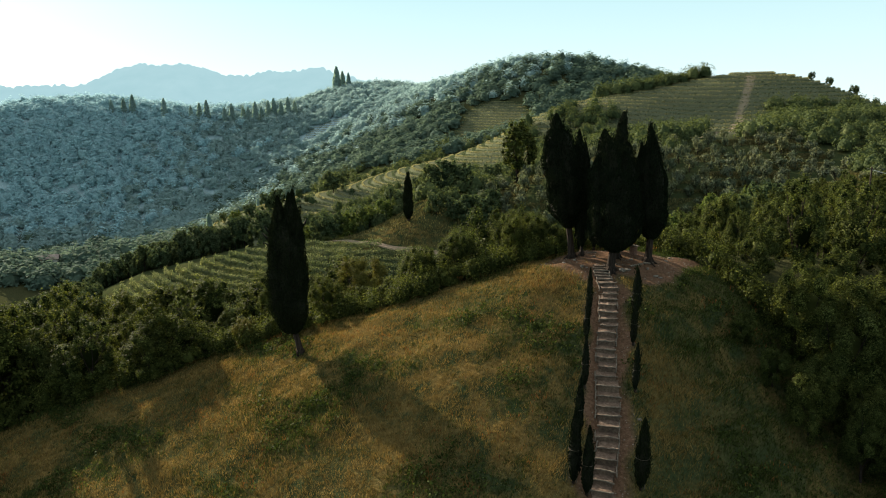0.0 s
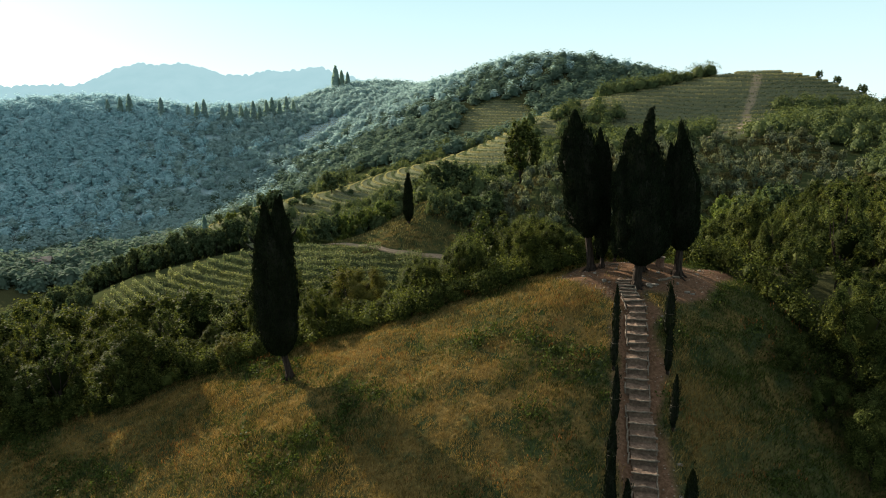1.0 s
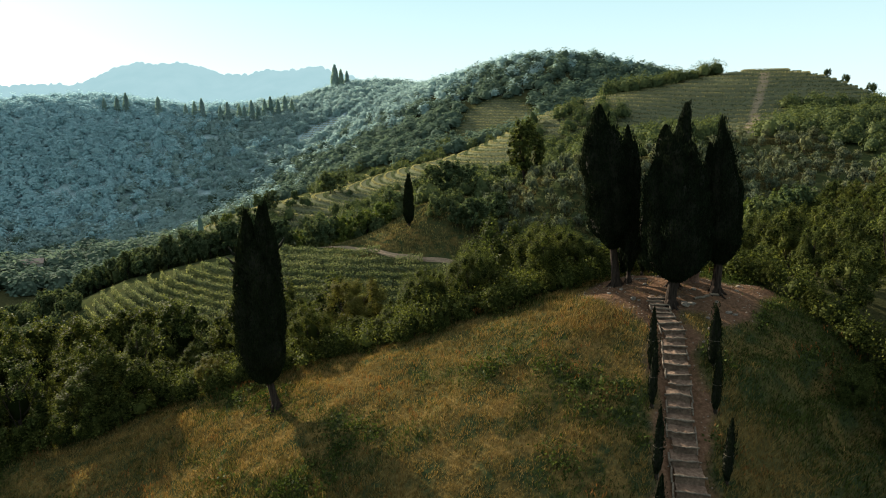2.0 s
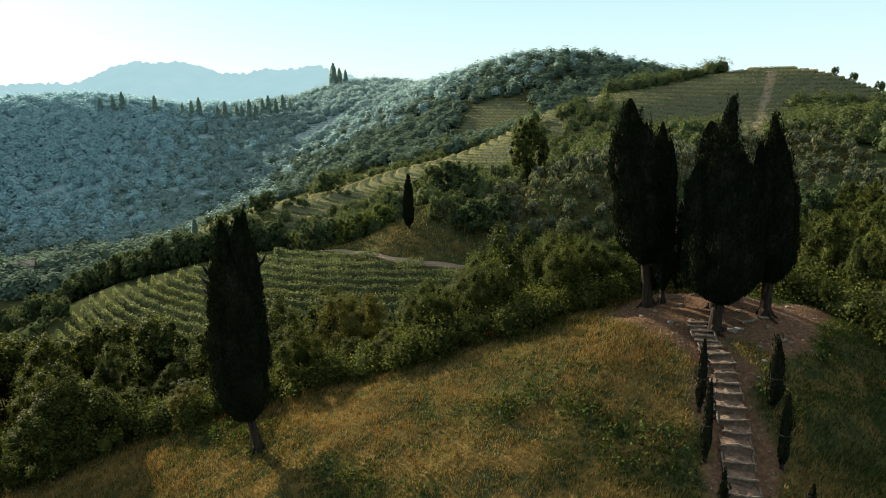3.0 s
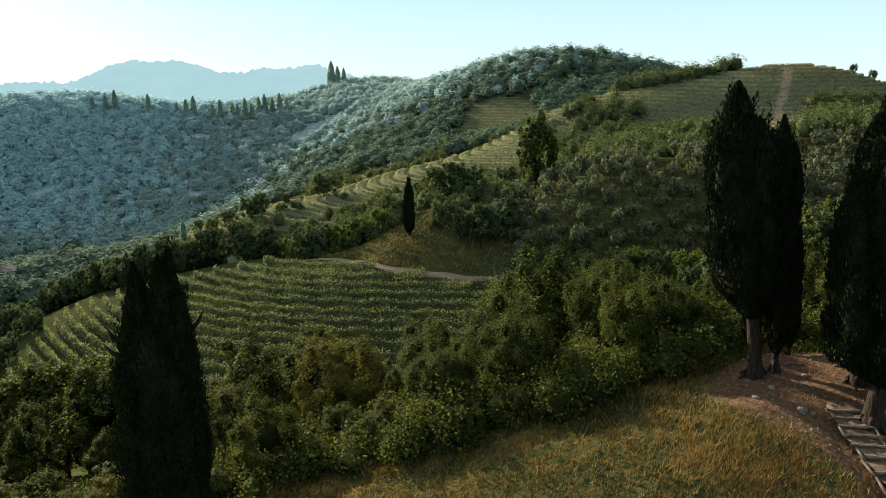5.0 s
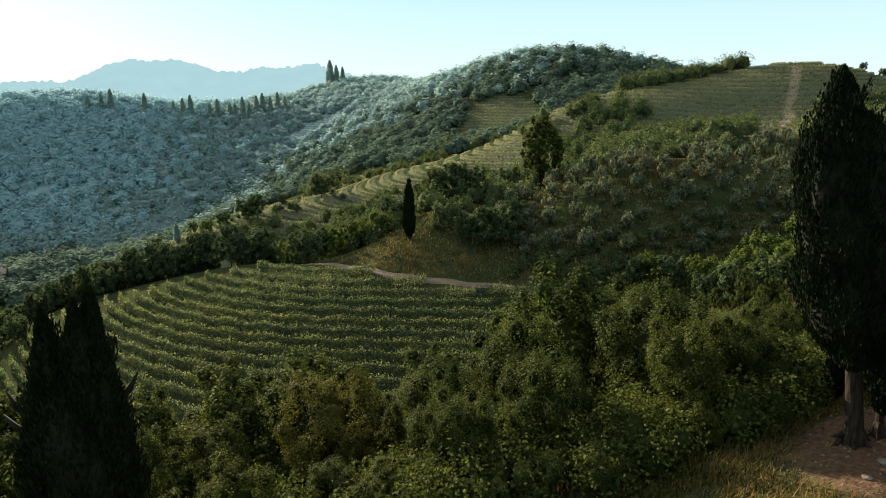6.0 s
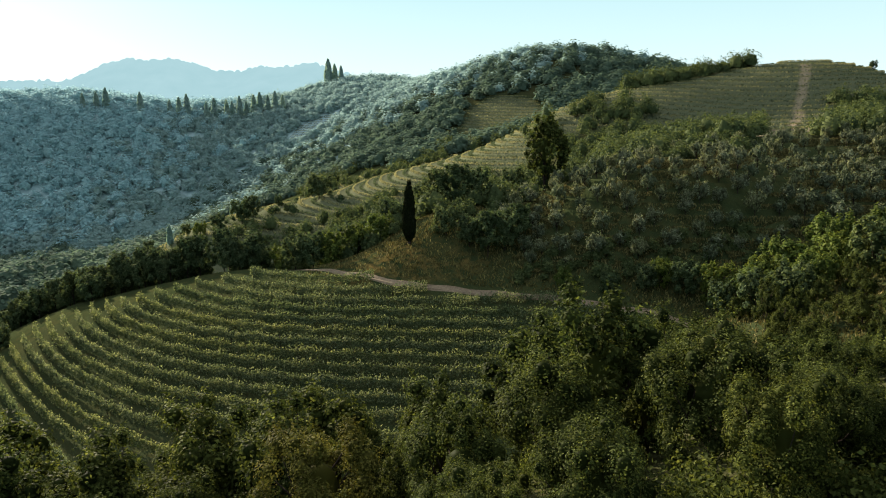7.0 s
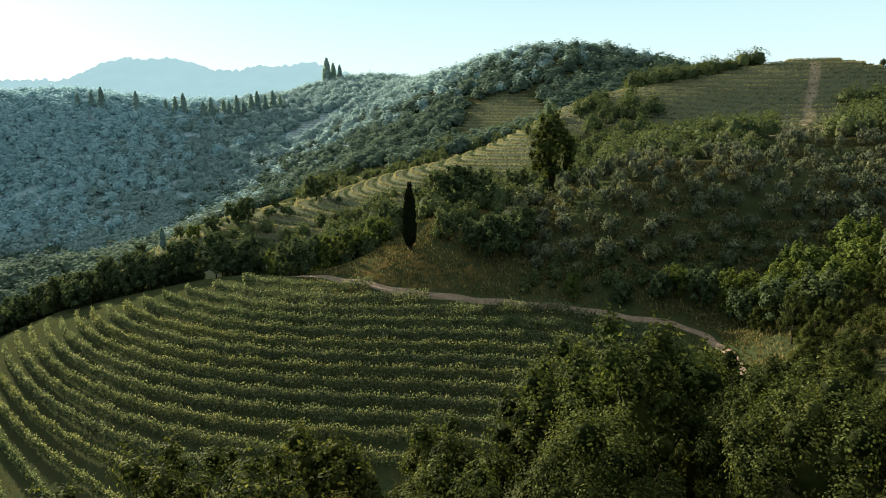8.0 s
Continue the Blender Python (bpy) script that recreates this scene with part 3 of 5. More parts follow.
def cypress(seed, x, y, lobes, label, dense=300, size=0.18, trunk_r=0.22, lean=(0, 0), group=""):
    """Cypress at (x, y); lean: where the trunk enters the crown, from its foot."""
    rng = np.random.default_rng(seed)
    root = new("cypress_tree")
    root.location = (x, y, land1(x, y))
    main = max(lobes, key=lambda q: q[5])
    height, crown_foot = max(q[4] for q in lobes), min(q[3] for q in lobes)
    shell = Shell()
    hs = [-0.35, 0.05, 0.45, crown_foot * 0.6, crown_foot + 0.6]
    line = [(lean[0] * max(0, h / (crown_foot + 0.6)) ** 1.2, lean[1] * max(0, h / (crown_foot + 0.6)) ** 1.2, h) for h in hs] + [((main[0] + main[1]) / 2, main[2], height * 0.7)]
    shell.tube(line, [trunk_r * 1.9, trunk_r * 1.45, trunk_r * 1.1, trunk_r, trunk_r * 0.88, 0.03], 12)
    for k in range(6):
        a = k * 1.047 + seed
        shell.tube([(0.8 * trunk_r * math.cos(a), 0.8 * trunk_r * math.sin(a), 0.4), (1.7 * trunk_r * math.cos(a), 1.7 * trunk_r * math.sin(a), 0.06), (3.1 * trunk_r * math.cos(a + 0.2), 3.1 * trunk_r * math.sin(a + 0.2), -0.2)], [trunk_r * 0.35, trunk_r * 0.3, trunk_r * 0.14], 6)
    shell.made("trunk", BARK, root)
    (v, f), (cv, cf) = spindle(rng, lobes, dense, size)
    link("crown", v, f, CYPRESS, root)
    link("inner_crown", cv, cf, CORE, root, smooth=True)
    return tagged(root, label, "cypress tree", group)


GROVE = "cypresses of the hilltop grove"
lone = cypress(1, -10.2, 43.2, [(-0.5, -0.8, 0, 1.55, 10.0, 1.22, 8), (-0.55, -0.15, 0.1, 3.5, 11.75, 0.62, 3), (-0.7, -1.15, -0.1, 3.5, 11.3, 0.6, 3), (-0.5, -0.55, 0.3, 4.0, 11.0, 0.7, 3), (-0.6, -1.55, 0, 2.8, 9.7, 0.62, 4), (-0.4, 0.15, -0.1, 2.6, 10.5, 0.66, 4), (-0.3, 0.1, 0.1, 2.0, 7.4, 0.75, 4), (-0.2, -0.36, -0.2, 6.5, 11.55, 0.42, 3)], "tall dark cypress with split spires and leaning trunk on meadow", trunk_r=0.2, lean=(-0.5, 0.1))
for k, (x0, z0, x1, z1) in enumerate([(-1.6, 8.2, -2.35, 8.75), (-1.7, 8.7, -2.2, 9.3), (-1.6, 7.7, -2.2, 8.1), (0.45, 9.2, 0.85, 9.8)]):
    Shell().tube([(x0 * 0.5, 0, z0 - 0.5), (x0, 0.05, z0), (0.45 * x0 + 0.55 * x1, -0.05, 0.6 * z0 + 0.4 * z1), (x1, 0, z1)], [0.06, 0.09, 0.08, 0.02], 6).made("branch", CORE, lone, "bare stub of a side branch")
cypress(2, 9.65, 46.5, [(-0.35, -1.4, 0, 2.3, 9.7, 1.2, 8), (-0.6, -1.45, 0.1, 3.0, 10.6, 0.66, 6), (-0.9, -1.85, 0, 3.4, 9.3, 0.72, 4), (-0.3, -0.65, -0.1, 2.6, 9.3, 0.75, 4), (-0.9, -2.1, 0.1, 4.2, 8.4, 0.5, 4)], "broad dark cypress with a bare fluted trunk at the grove's edge", lean=(-0.35, 0), trunk_r=0.23, group=GROVE)
cypress(3, 10.4, 46.6, [(0.0, -0.5, 0, 0.7, 9.3, 0.52, 3.5), (-0.1, 0.0, 0.1, 2.5, 8.4, 0.5, 4), (0.05, 0.1, 0, 0.9, 5.2, 0.42, 3)], "slim dark cypress with low foliage in the grove", trunk_r=0.12, group=GROVE)
cypress(4, 11.65, 43.0, [(0.25, -0.1, 0, 1.45, 7.4, 1.5, 6), (-0.2, -0.75, 0.2, 2.6, 9.75, 0.62, 7), (-0.5, -1.15, 0.1, 2.2, 8.0, 0.85, 4), (0.7, 0.75, 0.3, 1.6, 8.4, 0.95, 4), (-0.2, -0.45, -0.3, 3.0, 9.2, 0.7, 8), (0.9, 1.1, 0, 1.8, 6.6, 0.85, 4)], "large dark cypress with exposed roots at the head of the steps", trunk_r=0.27, lean=(0.2, 0), group=GROVE)
cypress(5, 12.6, 45.2, [(0.0, 0.0, 0, 1.4, 8.7, 0.95, 7), (-0.1, 0.1, 0, 5.5, 9.9, 0.42, 7), (0.05, 0.15, 0.05, 8.9, 10.4, 0.26, 4), (0.4, 0.6, 0.1, 2.0, 7.9, 0.7, 4), (-0.2, -0.25, 0.05, 7.0, 9.6, 0.16, 2)], "tallest dark cypress with a thin crooked tip in the grove", group=GROVE)
cypress(6, 14.67, 44.3, [(0.1, -0.2, 0, 1.7, 9.1, 1.02, 2.8), (0.1, -0.35, 0, 4.5, 9.65, 0.5, 2.5), (0.35, 0.4, 0.1, 1.9, 7.2, 0.72, 4), (-0.3, -0.85, 0.1, 2.4, 8.4, 0.55, 3)], "dark pointed cypress with a thick bare trunk in the grove", lean=(0.1, 0), trunk_r=0.24, group=GROVE)


def young_cypress(seed, x, y, height, radius):
    """A young cypress by the steps, tied to its stake."""
    ob = cypress(seed, x, y, [(0, 0.03, 0, 0.15, height, radius, 2.6), (0.06, 0.1, 0.05, 0.3, height * 0.86, radius * 0.7, 3)], "slim young cypress tied to a stake beside the steps", 420, 0.14, 0.04, group="young cypresses along the steps")
    Shell().tube([(radius * 0.55, 0.05, -0.3), (radius * 0.5, 0.05, height * 0.62)], [0.03, 0.025], 6).made("stake", LOG, ob)
    ring = [((radius * 1.02) * math.cos(a), (radius * 1.02) * math.sin(a), height * 0.46) for a in np.linspace(0, 2 * math.pi, 13)]
    Shell().tube(ring, [0.008] * 13, 4).made("tie", LOG, ob, "thin tie band")
    return ob


for k, (x, y, h, r) in enumerate([(9.05, 37.95, 3.0, 0.17), (8.5, 35.9, 3.1, 0.17), (7.75, 32.8, 3.0, 0.18), (6.9, 30.0, 3.2, 0.2), (6.2, 27.6, 3.9, 0.28), (6.75, 27.2, 3.5, 0.26), (12.0, 38.0, 2.9, 0.28), (11.2, 35.6, 2.9, 0.18), (10.5, 32.6, 2.8, 0.18), (9.35, 27.4, 3.6, 0.33)]):
    young_cypress(20 + k, x, y, h, r)
for k, (x, y, h, r) in enumerate([(11.65, 48.0, 5.0, 0.3), (12.6, 49.6, 4.4, 0.28), (10.9, 49.4, 4.6, 0.34)]):
    cypress(40 + k, x, y, [(0, 0, 0, 0.3, h, r, 2.6)], "thin young cypress among the grove trunks", 260, 0.2, 0.06, group=GROVE)

build = dict(
    oak=leafy_tree("oak_tree", 11, 6.4, 2.5, 21000, 0.118, LEAF, "bushy green oak sapling in the thicket", "tree", low=0.02, pointy=0.45),
    hazel=leafy_tree("hazel_bush", 12, 5.4, 2.3, 19000, 0.11, LEAF, "dense green hazel bush in the thicket", "tree", low=0.02, pointy=0.35),
    ash=leafy_tree("ash_tree", 13, 7.6, 2.1, 19000, 0.11, LEAF, "upright green ash tree in the thicket", "tree", low=0.03, pointy=0.55),
    dry=leafy_tree("maple_tree", 14, 5.6, 2.4, 19000, 0.105, LEAF_DRY, "yellowing broadleaf tree in the thicket", "tree", low=0.05),
    acacia=leafy_tree("acacia_tree", 15, 6.4, 2.8, 21000, 0.115, LEAF, "feathery green acacia in the thicket", "tree", low=0.03, pointy=0.5),
)
for k, (ob, (x, y)) in enumerate(zip(build.values(), [(28, 64), (32, 67), (36, 70), (41, 73), (46, 76)])):
    ob.location = (x, y, land1(x, y) - 0.1)
lite = dict(
    oak=leafy_tree("oak_tree", 16, 6.4, 2.5, 9500, 0.17, LEAF, "bushy green oak on the lower slope", "tree", low=0.02),
    hazel=leafy_tree("hazel_bush", 17, 5.4, 2.3, 8500, 0.165, LEAF, "dense green hazel on the lower slope", "tree", low=0.02),
    ash=leafy_tree("ash_tree", 18, 7.6, 2.1, 8500, 0.165, LEAF, "upright green ash on the lower slope", "tree", low=0.03, pointy=0.55),
    maple=leafy_tree("maple_tree", 19, 5.6, 2.4, 8500, 0.165, LEAF_DRY, "yellowing maple on the lower slope", "tree", low=0.05),
)
for ob, (x, y) in zip(lite.values(), [(50, 80), (55, 84), (48, 90), (54, 95)]):
    ob.location = (x, y, land1(x, y) - 0.1)
rng = np.random.default_rng(5)
kinds, spots = list(build), [(28, 64), (32, 67), (36, 70), (41, 73), (46, 76)]


def plant(kind, x, y, s, squash=1.0):
    return copy_thing(kind, pose(x, y, land1(x, y) - 0.1, 0, 0, rng.uniform(0, 360)) @ Matrix.Diagonal((s, s, s * squash, 1)))


def canopy(x, y):
    """Height to which the thicket grows."""
    return (y < 44) * (x > 16) * -0.42 * (44 - y) + np.interp(x, [-44, -30, -18, -10, -5, 0, 5, 12, 20, 28, 44], [5.4, 6.8, 7.0, 8.8, 10.2, 12.8, 14.2, 13.4, 14.6, 16.4, 15.8]) - 0.2 * max(0.0, y - 55) - 0.4 * max(0.0, y - 69) - (1.4 if 10 < x < 32 and y > 62 else 0.0)


tx, ty = rng.uniform(-46, 62, 9000), rng.uniform(27, 104, 9000)
for x, y, d in zip(tx, ty, thicket_depth(tx, ty)):
    gap = 1.15 if d < 1.7 else 2.3 if d < 4 else 4.1 if y < 72 else 4.8
    if d < 0.4 or any(math.hypot(x - a, y - b) < gap for a, b in spots):
        continue
    spots.append((x, y))
    pick = kinds[rng.choice(5, p=[0.34, 0.26, 0.25, 0.03, 0.12])]
    if pick == "dry" and (x > 16 or y > 62):
        pick = "oak"
    kind = build[pick]
    if y > 60 or x > 18 or x < -16:
        kind = lite[dict(dry="maple", acacia="oak").get(pick, pick)]
    want = canopy(x, y) - land1(x, y) if d > (1.2 if x < -14 else 1.9) else rng.uniform(0.9, 2.2)
    s = min(1.6, max(0.3, rng.uniform(0.5, 1.12) * want / dict(oak=6.4, hazel=5.4, ash=7.6, dry=5.6, acacia=6.4)[pick]))
    plant(kind, x, y, max(s, 0.55 if d > 1.9 else 0.3), min(1.2, s / max(s, 0.55)) if d > 1.9 else rng.uniform(0.7, 0.95))

for pick, x, y, s in [("oak", 23.4, 35.4, 0.95), ("ash", 25.6, 33.8, 0.9), ("oak", 22.4, 37.6, 0.9), ("hazel", 24.6, 31.0, 0.9), ("oak", 26.2, 37.6, 1.05), ("oak", 20.6, 33.2, 0.62), ("hazel", 22.0, 34.6, 0.7), ("ash", 22.6, 31.4, 0.62), ("hazel", 19.4, 35.2, 0.45), ("oak", 23.8, 33.0, 0.75), ("hazel", 23.5, 29.2, 0.6), ("hazel", 18.6, 37.6, 0.4)]:
    plant(build[pick], x, y, s)

# ---- trees of the middle distance ----
mid = dict(
    round=leafy_tree("tree", 31, 7.0, 2.9, 2400, 0.5, MID_WOOD, "round green tree on the hillside", "tree"),
    tall=leafy_tree("tree", 32, 9.0, 2.8, 2400, 0.5, MID_WOOD, "tall dark green tree on the hillside", "tree", pointy=0.4),
    light=leafy_tree("tree", 33, 6.0, 2.9, 2400, 0.45, LEAF_BRIGHT, "light green acacia beside the track", "tree", low=0.0),
    large=leafy_tree("oak_tree", 35, 17.0, 5.0, 6400, 0.75, LEAF, "large dark oak standing above the olive terraces", "tree", low=0.1, trunk_r=0.3, clumps=120),
    crest=leafy_tree("tree", 36, 6.5, 2.5, 2600, 0.34, MID_WOOD, "small tree standing alone on the hill crest", "tree", low=0.2, trunk_r=0.1),
    olive=leafy_tree("olive_tree", 34, 2.7, 1.25, 620, 0.27, OLIVE, "small silvery olive tree on the terraces", "olive tree", low=0.2, trunk_r=0.07, clumps=16),
)
tagged(mid["olive"], group="olive trees on the terraces")
for ob, (x, y) in zip(mid.values(), [(14, 176), (3, 168), (44, 122), (20, 171), (181, 255), (40, 142)]):
    ob.location = (x, y, land1(x, y) - 0.1)
for kind, x, y, s, q in [
    ("tall", -3, 163, 1.1, 1.0), ("tall", 0.5, 162, 1.15, 0.95), ("round", 5, 165, 1.2, 1.0), ("tall", -6.5, 165, 0.9, 1.0),
    ("tall", 5.5, 139.5, 0.95, 1.0), ("round", 8.5, 141, 1.0, 1.0), ("round", 2.5, 142, 0.8, 1.0), ("round", -1.5, 145, 0.75, 1.0), ("tall", 11, 143, 0.8, 1.0),
    ("round", -26, 149, 1.0, 1.0), ("light", -22.5, 150, 1.0, 1.1), ("round", -29.5, 150, 0.95, 1.0), ("light", -18, 153, 1.1, 1.0), ("light", -14, 154, 1.0, 1.0), ("round", -20, 157, 1.2, 1.0), ("round", -12, 159, 1.1, 1.0), ("light", -33, 156, 1.0, 1.0), ("round", -25, 158, 1.2, 1.0),
    ("light", 16.7, 130.8, 0.5, 1.3), ("round", 23.6, 128.6, 0.6, 0.9), ("round", 29, 128.5, 0.6, 1.1), ("light", 31.5, 128.8, 0.75, 1.1), ("round", 34.5, 126.5, 0.8, 1.0),
    ("light", 38, 124, 1.0, 1.0), ("light", 41, 119.5, 1.0, 1.0), ("light", 47, 124, 1.15, 1.0), ("light", 51, 119, 1.1, 1.0), ("round", 39, 115, 0.9, 1.0), ("round", 42, 112, 0.9, 1.0), ("light", 55, 126, 1.2, 1.0), ("light", 46, 114, 1.0, 1.0), ("round", 52, 112, 1.1, 1.0), ("light", 60, 121, 1.1, 1.0), ("round", 58, 114, 1.1, 1.0), ("round", 37, 120, 0.7, 1.0),
]:
    plant(mid[kind], x, y, s, q)
slope_x, slope_y = rng.uniform(29, 110, 2200), rng.uniform(78, 128, 2200)
slope_spots = []
for x, y in zip(slope_x, slope_y):
    if all(math.hypot(x - a, y - b) > 3.6 for a, b in slope_spots) and line_gap(np.array([x]), np.array([y]), TRACK)[0] > 4 and not (y > 116 and x < 62):
        slope_spots.append((x, y))
        plant(lite[["oak", "hazel", "ash", "hazel"][len(slope_spots) % 4]], x, y, rng.uniform(0.55, 0.95), rng.uniform(0.7, 1.0))
for x, y, s in [(144, 254, 0.62), (151, 254, 0.68), (161, 254, 0.82), (171, 255, 0.6), (176, 255, 0.7)]:
    plant(mid["crest"], x, y, s, 1.0)
olives = []
ox, oy = rng.uniform(8, 100, 16000), rng.uniform(130, 178, 16000)
level = smooth_land(ox, oy) / 1.7 + 0.15 * ripples(ox, oy, 25)
fit_spot = (np.abs(level - np.floor(level) - 0.4) < 0.12) & (olive_mask(ox, oy) > 0.5)
for x, y in zip(ox[fit_spot], oy[fit_spot]):
    if all(math.hypot(x - a, y - b) > 2.9 for a, b in olives) and (x - 20) ** 2 + (y - 171) ** 2 > 25:
        olives.append((x, y))
        plant(mid["olive"], x, y, rng.uniform(0.75, 1.3), rng.uniform(1.0, 1.5))
# the dark belt of wood below the vineyard's shoulder, and single trees on the spur behind it
for t in np.linspace(0, 1, 38):
    x, y = -118 + 80 * t + rng.normal() * 1.2, 164 - 8 * t + rng.normal() * 1.5
    for back in (0, 5, 10):
        plant(mid["tall" if rng.uniform() < 0.45 else "round"], x + rng.normal(), y + back, (0.6 + 0.3 * t) * rng.uniform(0.85, 1.15), rng.uniform(0.9, 1.15))
for _ in range(34):
    x = rng.uniform(-112, -79)
    plant(mid["round"], x, rng.uniform(118, 152), rng.uniform(0.4, 0.75), 0.9)
for kind, x, y, s, q in [("round", -41, 236, 1.55, 0.75), ("round", -60, 217, 1.05, 1.0), ("tall", -57, 218, 0.85, 1.0), ("round", -65, 212, 0.85, 0.9), ("round", -48, 222, 0.4, 1.0), ("light", -70, 211, 0.7, 1.1), ("tall", -83, 207, 0.7, 1.0), ("round", -91, 204, 1.0, 0.9), ("round", -103, 203, 1.1, 0.9), ("round", -53, 232, 0.45, 1.1), ("round", -75, 214, 0.5, 1.0)]:
    plant(mid[kind], x, y, s, q)
cypress(60, -8.0, 144.0, [(0, 0, 0, 0.5, 10.8, 1.1, 2.2)], "solitary dark cypress above the farm track", 60, 0.5)
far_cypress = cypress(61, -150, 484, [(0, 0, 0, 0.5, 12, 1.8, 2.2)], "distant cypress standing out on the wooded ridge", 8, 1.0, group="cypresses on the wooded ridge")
# crowns take the paler foliage that has haze put into its colour
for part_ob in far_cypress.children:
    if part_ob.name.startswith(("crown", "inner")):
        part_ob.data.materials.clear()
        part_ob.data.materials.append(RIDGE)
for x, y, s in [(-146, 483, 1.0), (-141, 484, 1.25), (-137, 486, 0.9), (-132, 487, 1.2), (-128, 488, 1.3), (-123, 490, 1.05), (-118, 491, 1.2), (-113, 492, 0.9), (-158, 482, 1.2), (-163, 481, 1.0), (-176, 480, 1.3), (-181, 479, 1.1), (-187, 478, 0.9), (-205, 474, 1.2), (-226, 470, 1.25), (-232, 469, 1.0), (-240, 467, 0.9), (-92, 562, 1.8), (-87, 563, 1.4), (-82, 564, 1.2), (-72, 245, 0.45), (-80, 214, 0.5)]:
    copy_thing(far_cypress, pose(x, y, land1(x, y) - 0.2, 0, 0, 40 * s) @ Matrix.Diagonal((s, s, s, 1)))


# ---- far woods: one cover of many crowns ----
def crowns(rng, x, y, r, per, leaf, tall=1.0, ruffle=0.55, core=0.7, sunk=0.55, lift=0.2):
    """Rounded crowns, one at each place: a lumpy leafy dome under a ruffled cover of leaf clumps."""
    n = len(x)
    ph = 6 * rng.uniform(size=(n, 1, 3))
    h = tall * rng.uniform(0.8, 1.3, n)
    c = np.stack([x, y, land(x, y) + r * sunk * h], 1)
    scale = r[:, None, None] * np.stack([np.ones(n), np.ones(n), h], 1)[:, None]

    def lumps(u):
        return 1 + 0.26 * np.sin(4 * u[:, :, :1] + ph[:, :, :1]) * np.sin(4.5 * u[:, :, 1:2] + ph[:, :, 1:2]) + 0.12 * np.sin(7 * u[:, :, 2:] + 3 * u[:, :, :1] + ph[:, :, 2:]) + 0.07 * np.sin(11 * u[:, :, :1] - 9 * u[:, :, 1:2] + ph[:, :, 1:2])

    rings, seg = 5, 10
    a, e = np.meshgrid(np.arange(seg) * 2 * np.pi / seg, np.radians([-30, 5, 35, 65, 90]))
    d = np.stack([np.cos(e) * np.cos(a), np.cos(e) * np.sin(a), np.sin(e)], 2).reshape(1, -1, 3)
    dome = c[:, None] + np.repeat(d, n, 0) * core * lumps(np.repeat(d, n, 0)) * scale
    q = np.array([(k * seg + m, k * seg + (m + 1) % seg, (k + 1) * seg + (m + 1) % seg, (k + 1) * seg + m) for k in range(rings - 1) for m in range(seg)])
    tri = np.concatenate([q[:, [0, 1, 2]], q[:, [0, 2, 3]]])
    tri = (np.arange(n)[:, None, None] * rings * seg + tri).reshape(-1, 3)
    u = rng.normal(size=(n, per, 3))
    u /= np.linalg.norm(u, axis=2, keepdims=True)
    u[:, :, 2] = np.abs(u[:, :, 2]) * 1.3 - 0.3
    deep = rng.uniform(min(1.0, core + 0.3), 1.0, (n, per, 1))
    p = c[:, None] + u * lumps(u) * scale * deep
    p = p + rng.normal(size=p.shape) * 0.09 * r[:, None, None]
    ways = u + rng.normal(size=u.shape) * ruffle + [0, 0, lift]
    size = np.repeat(leaf * (0.5 + 0.5 * r / 2.6), per)
    return joined([(dome.reshape(-1, 3), tri), shells(rng, p.reshape(-1, 3), ways.reshape(-1, 3), size, size * 0.8)])


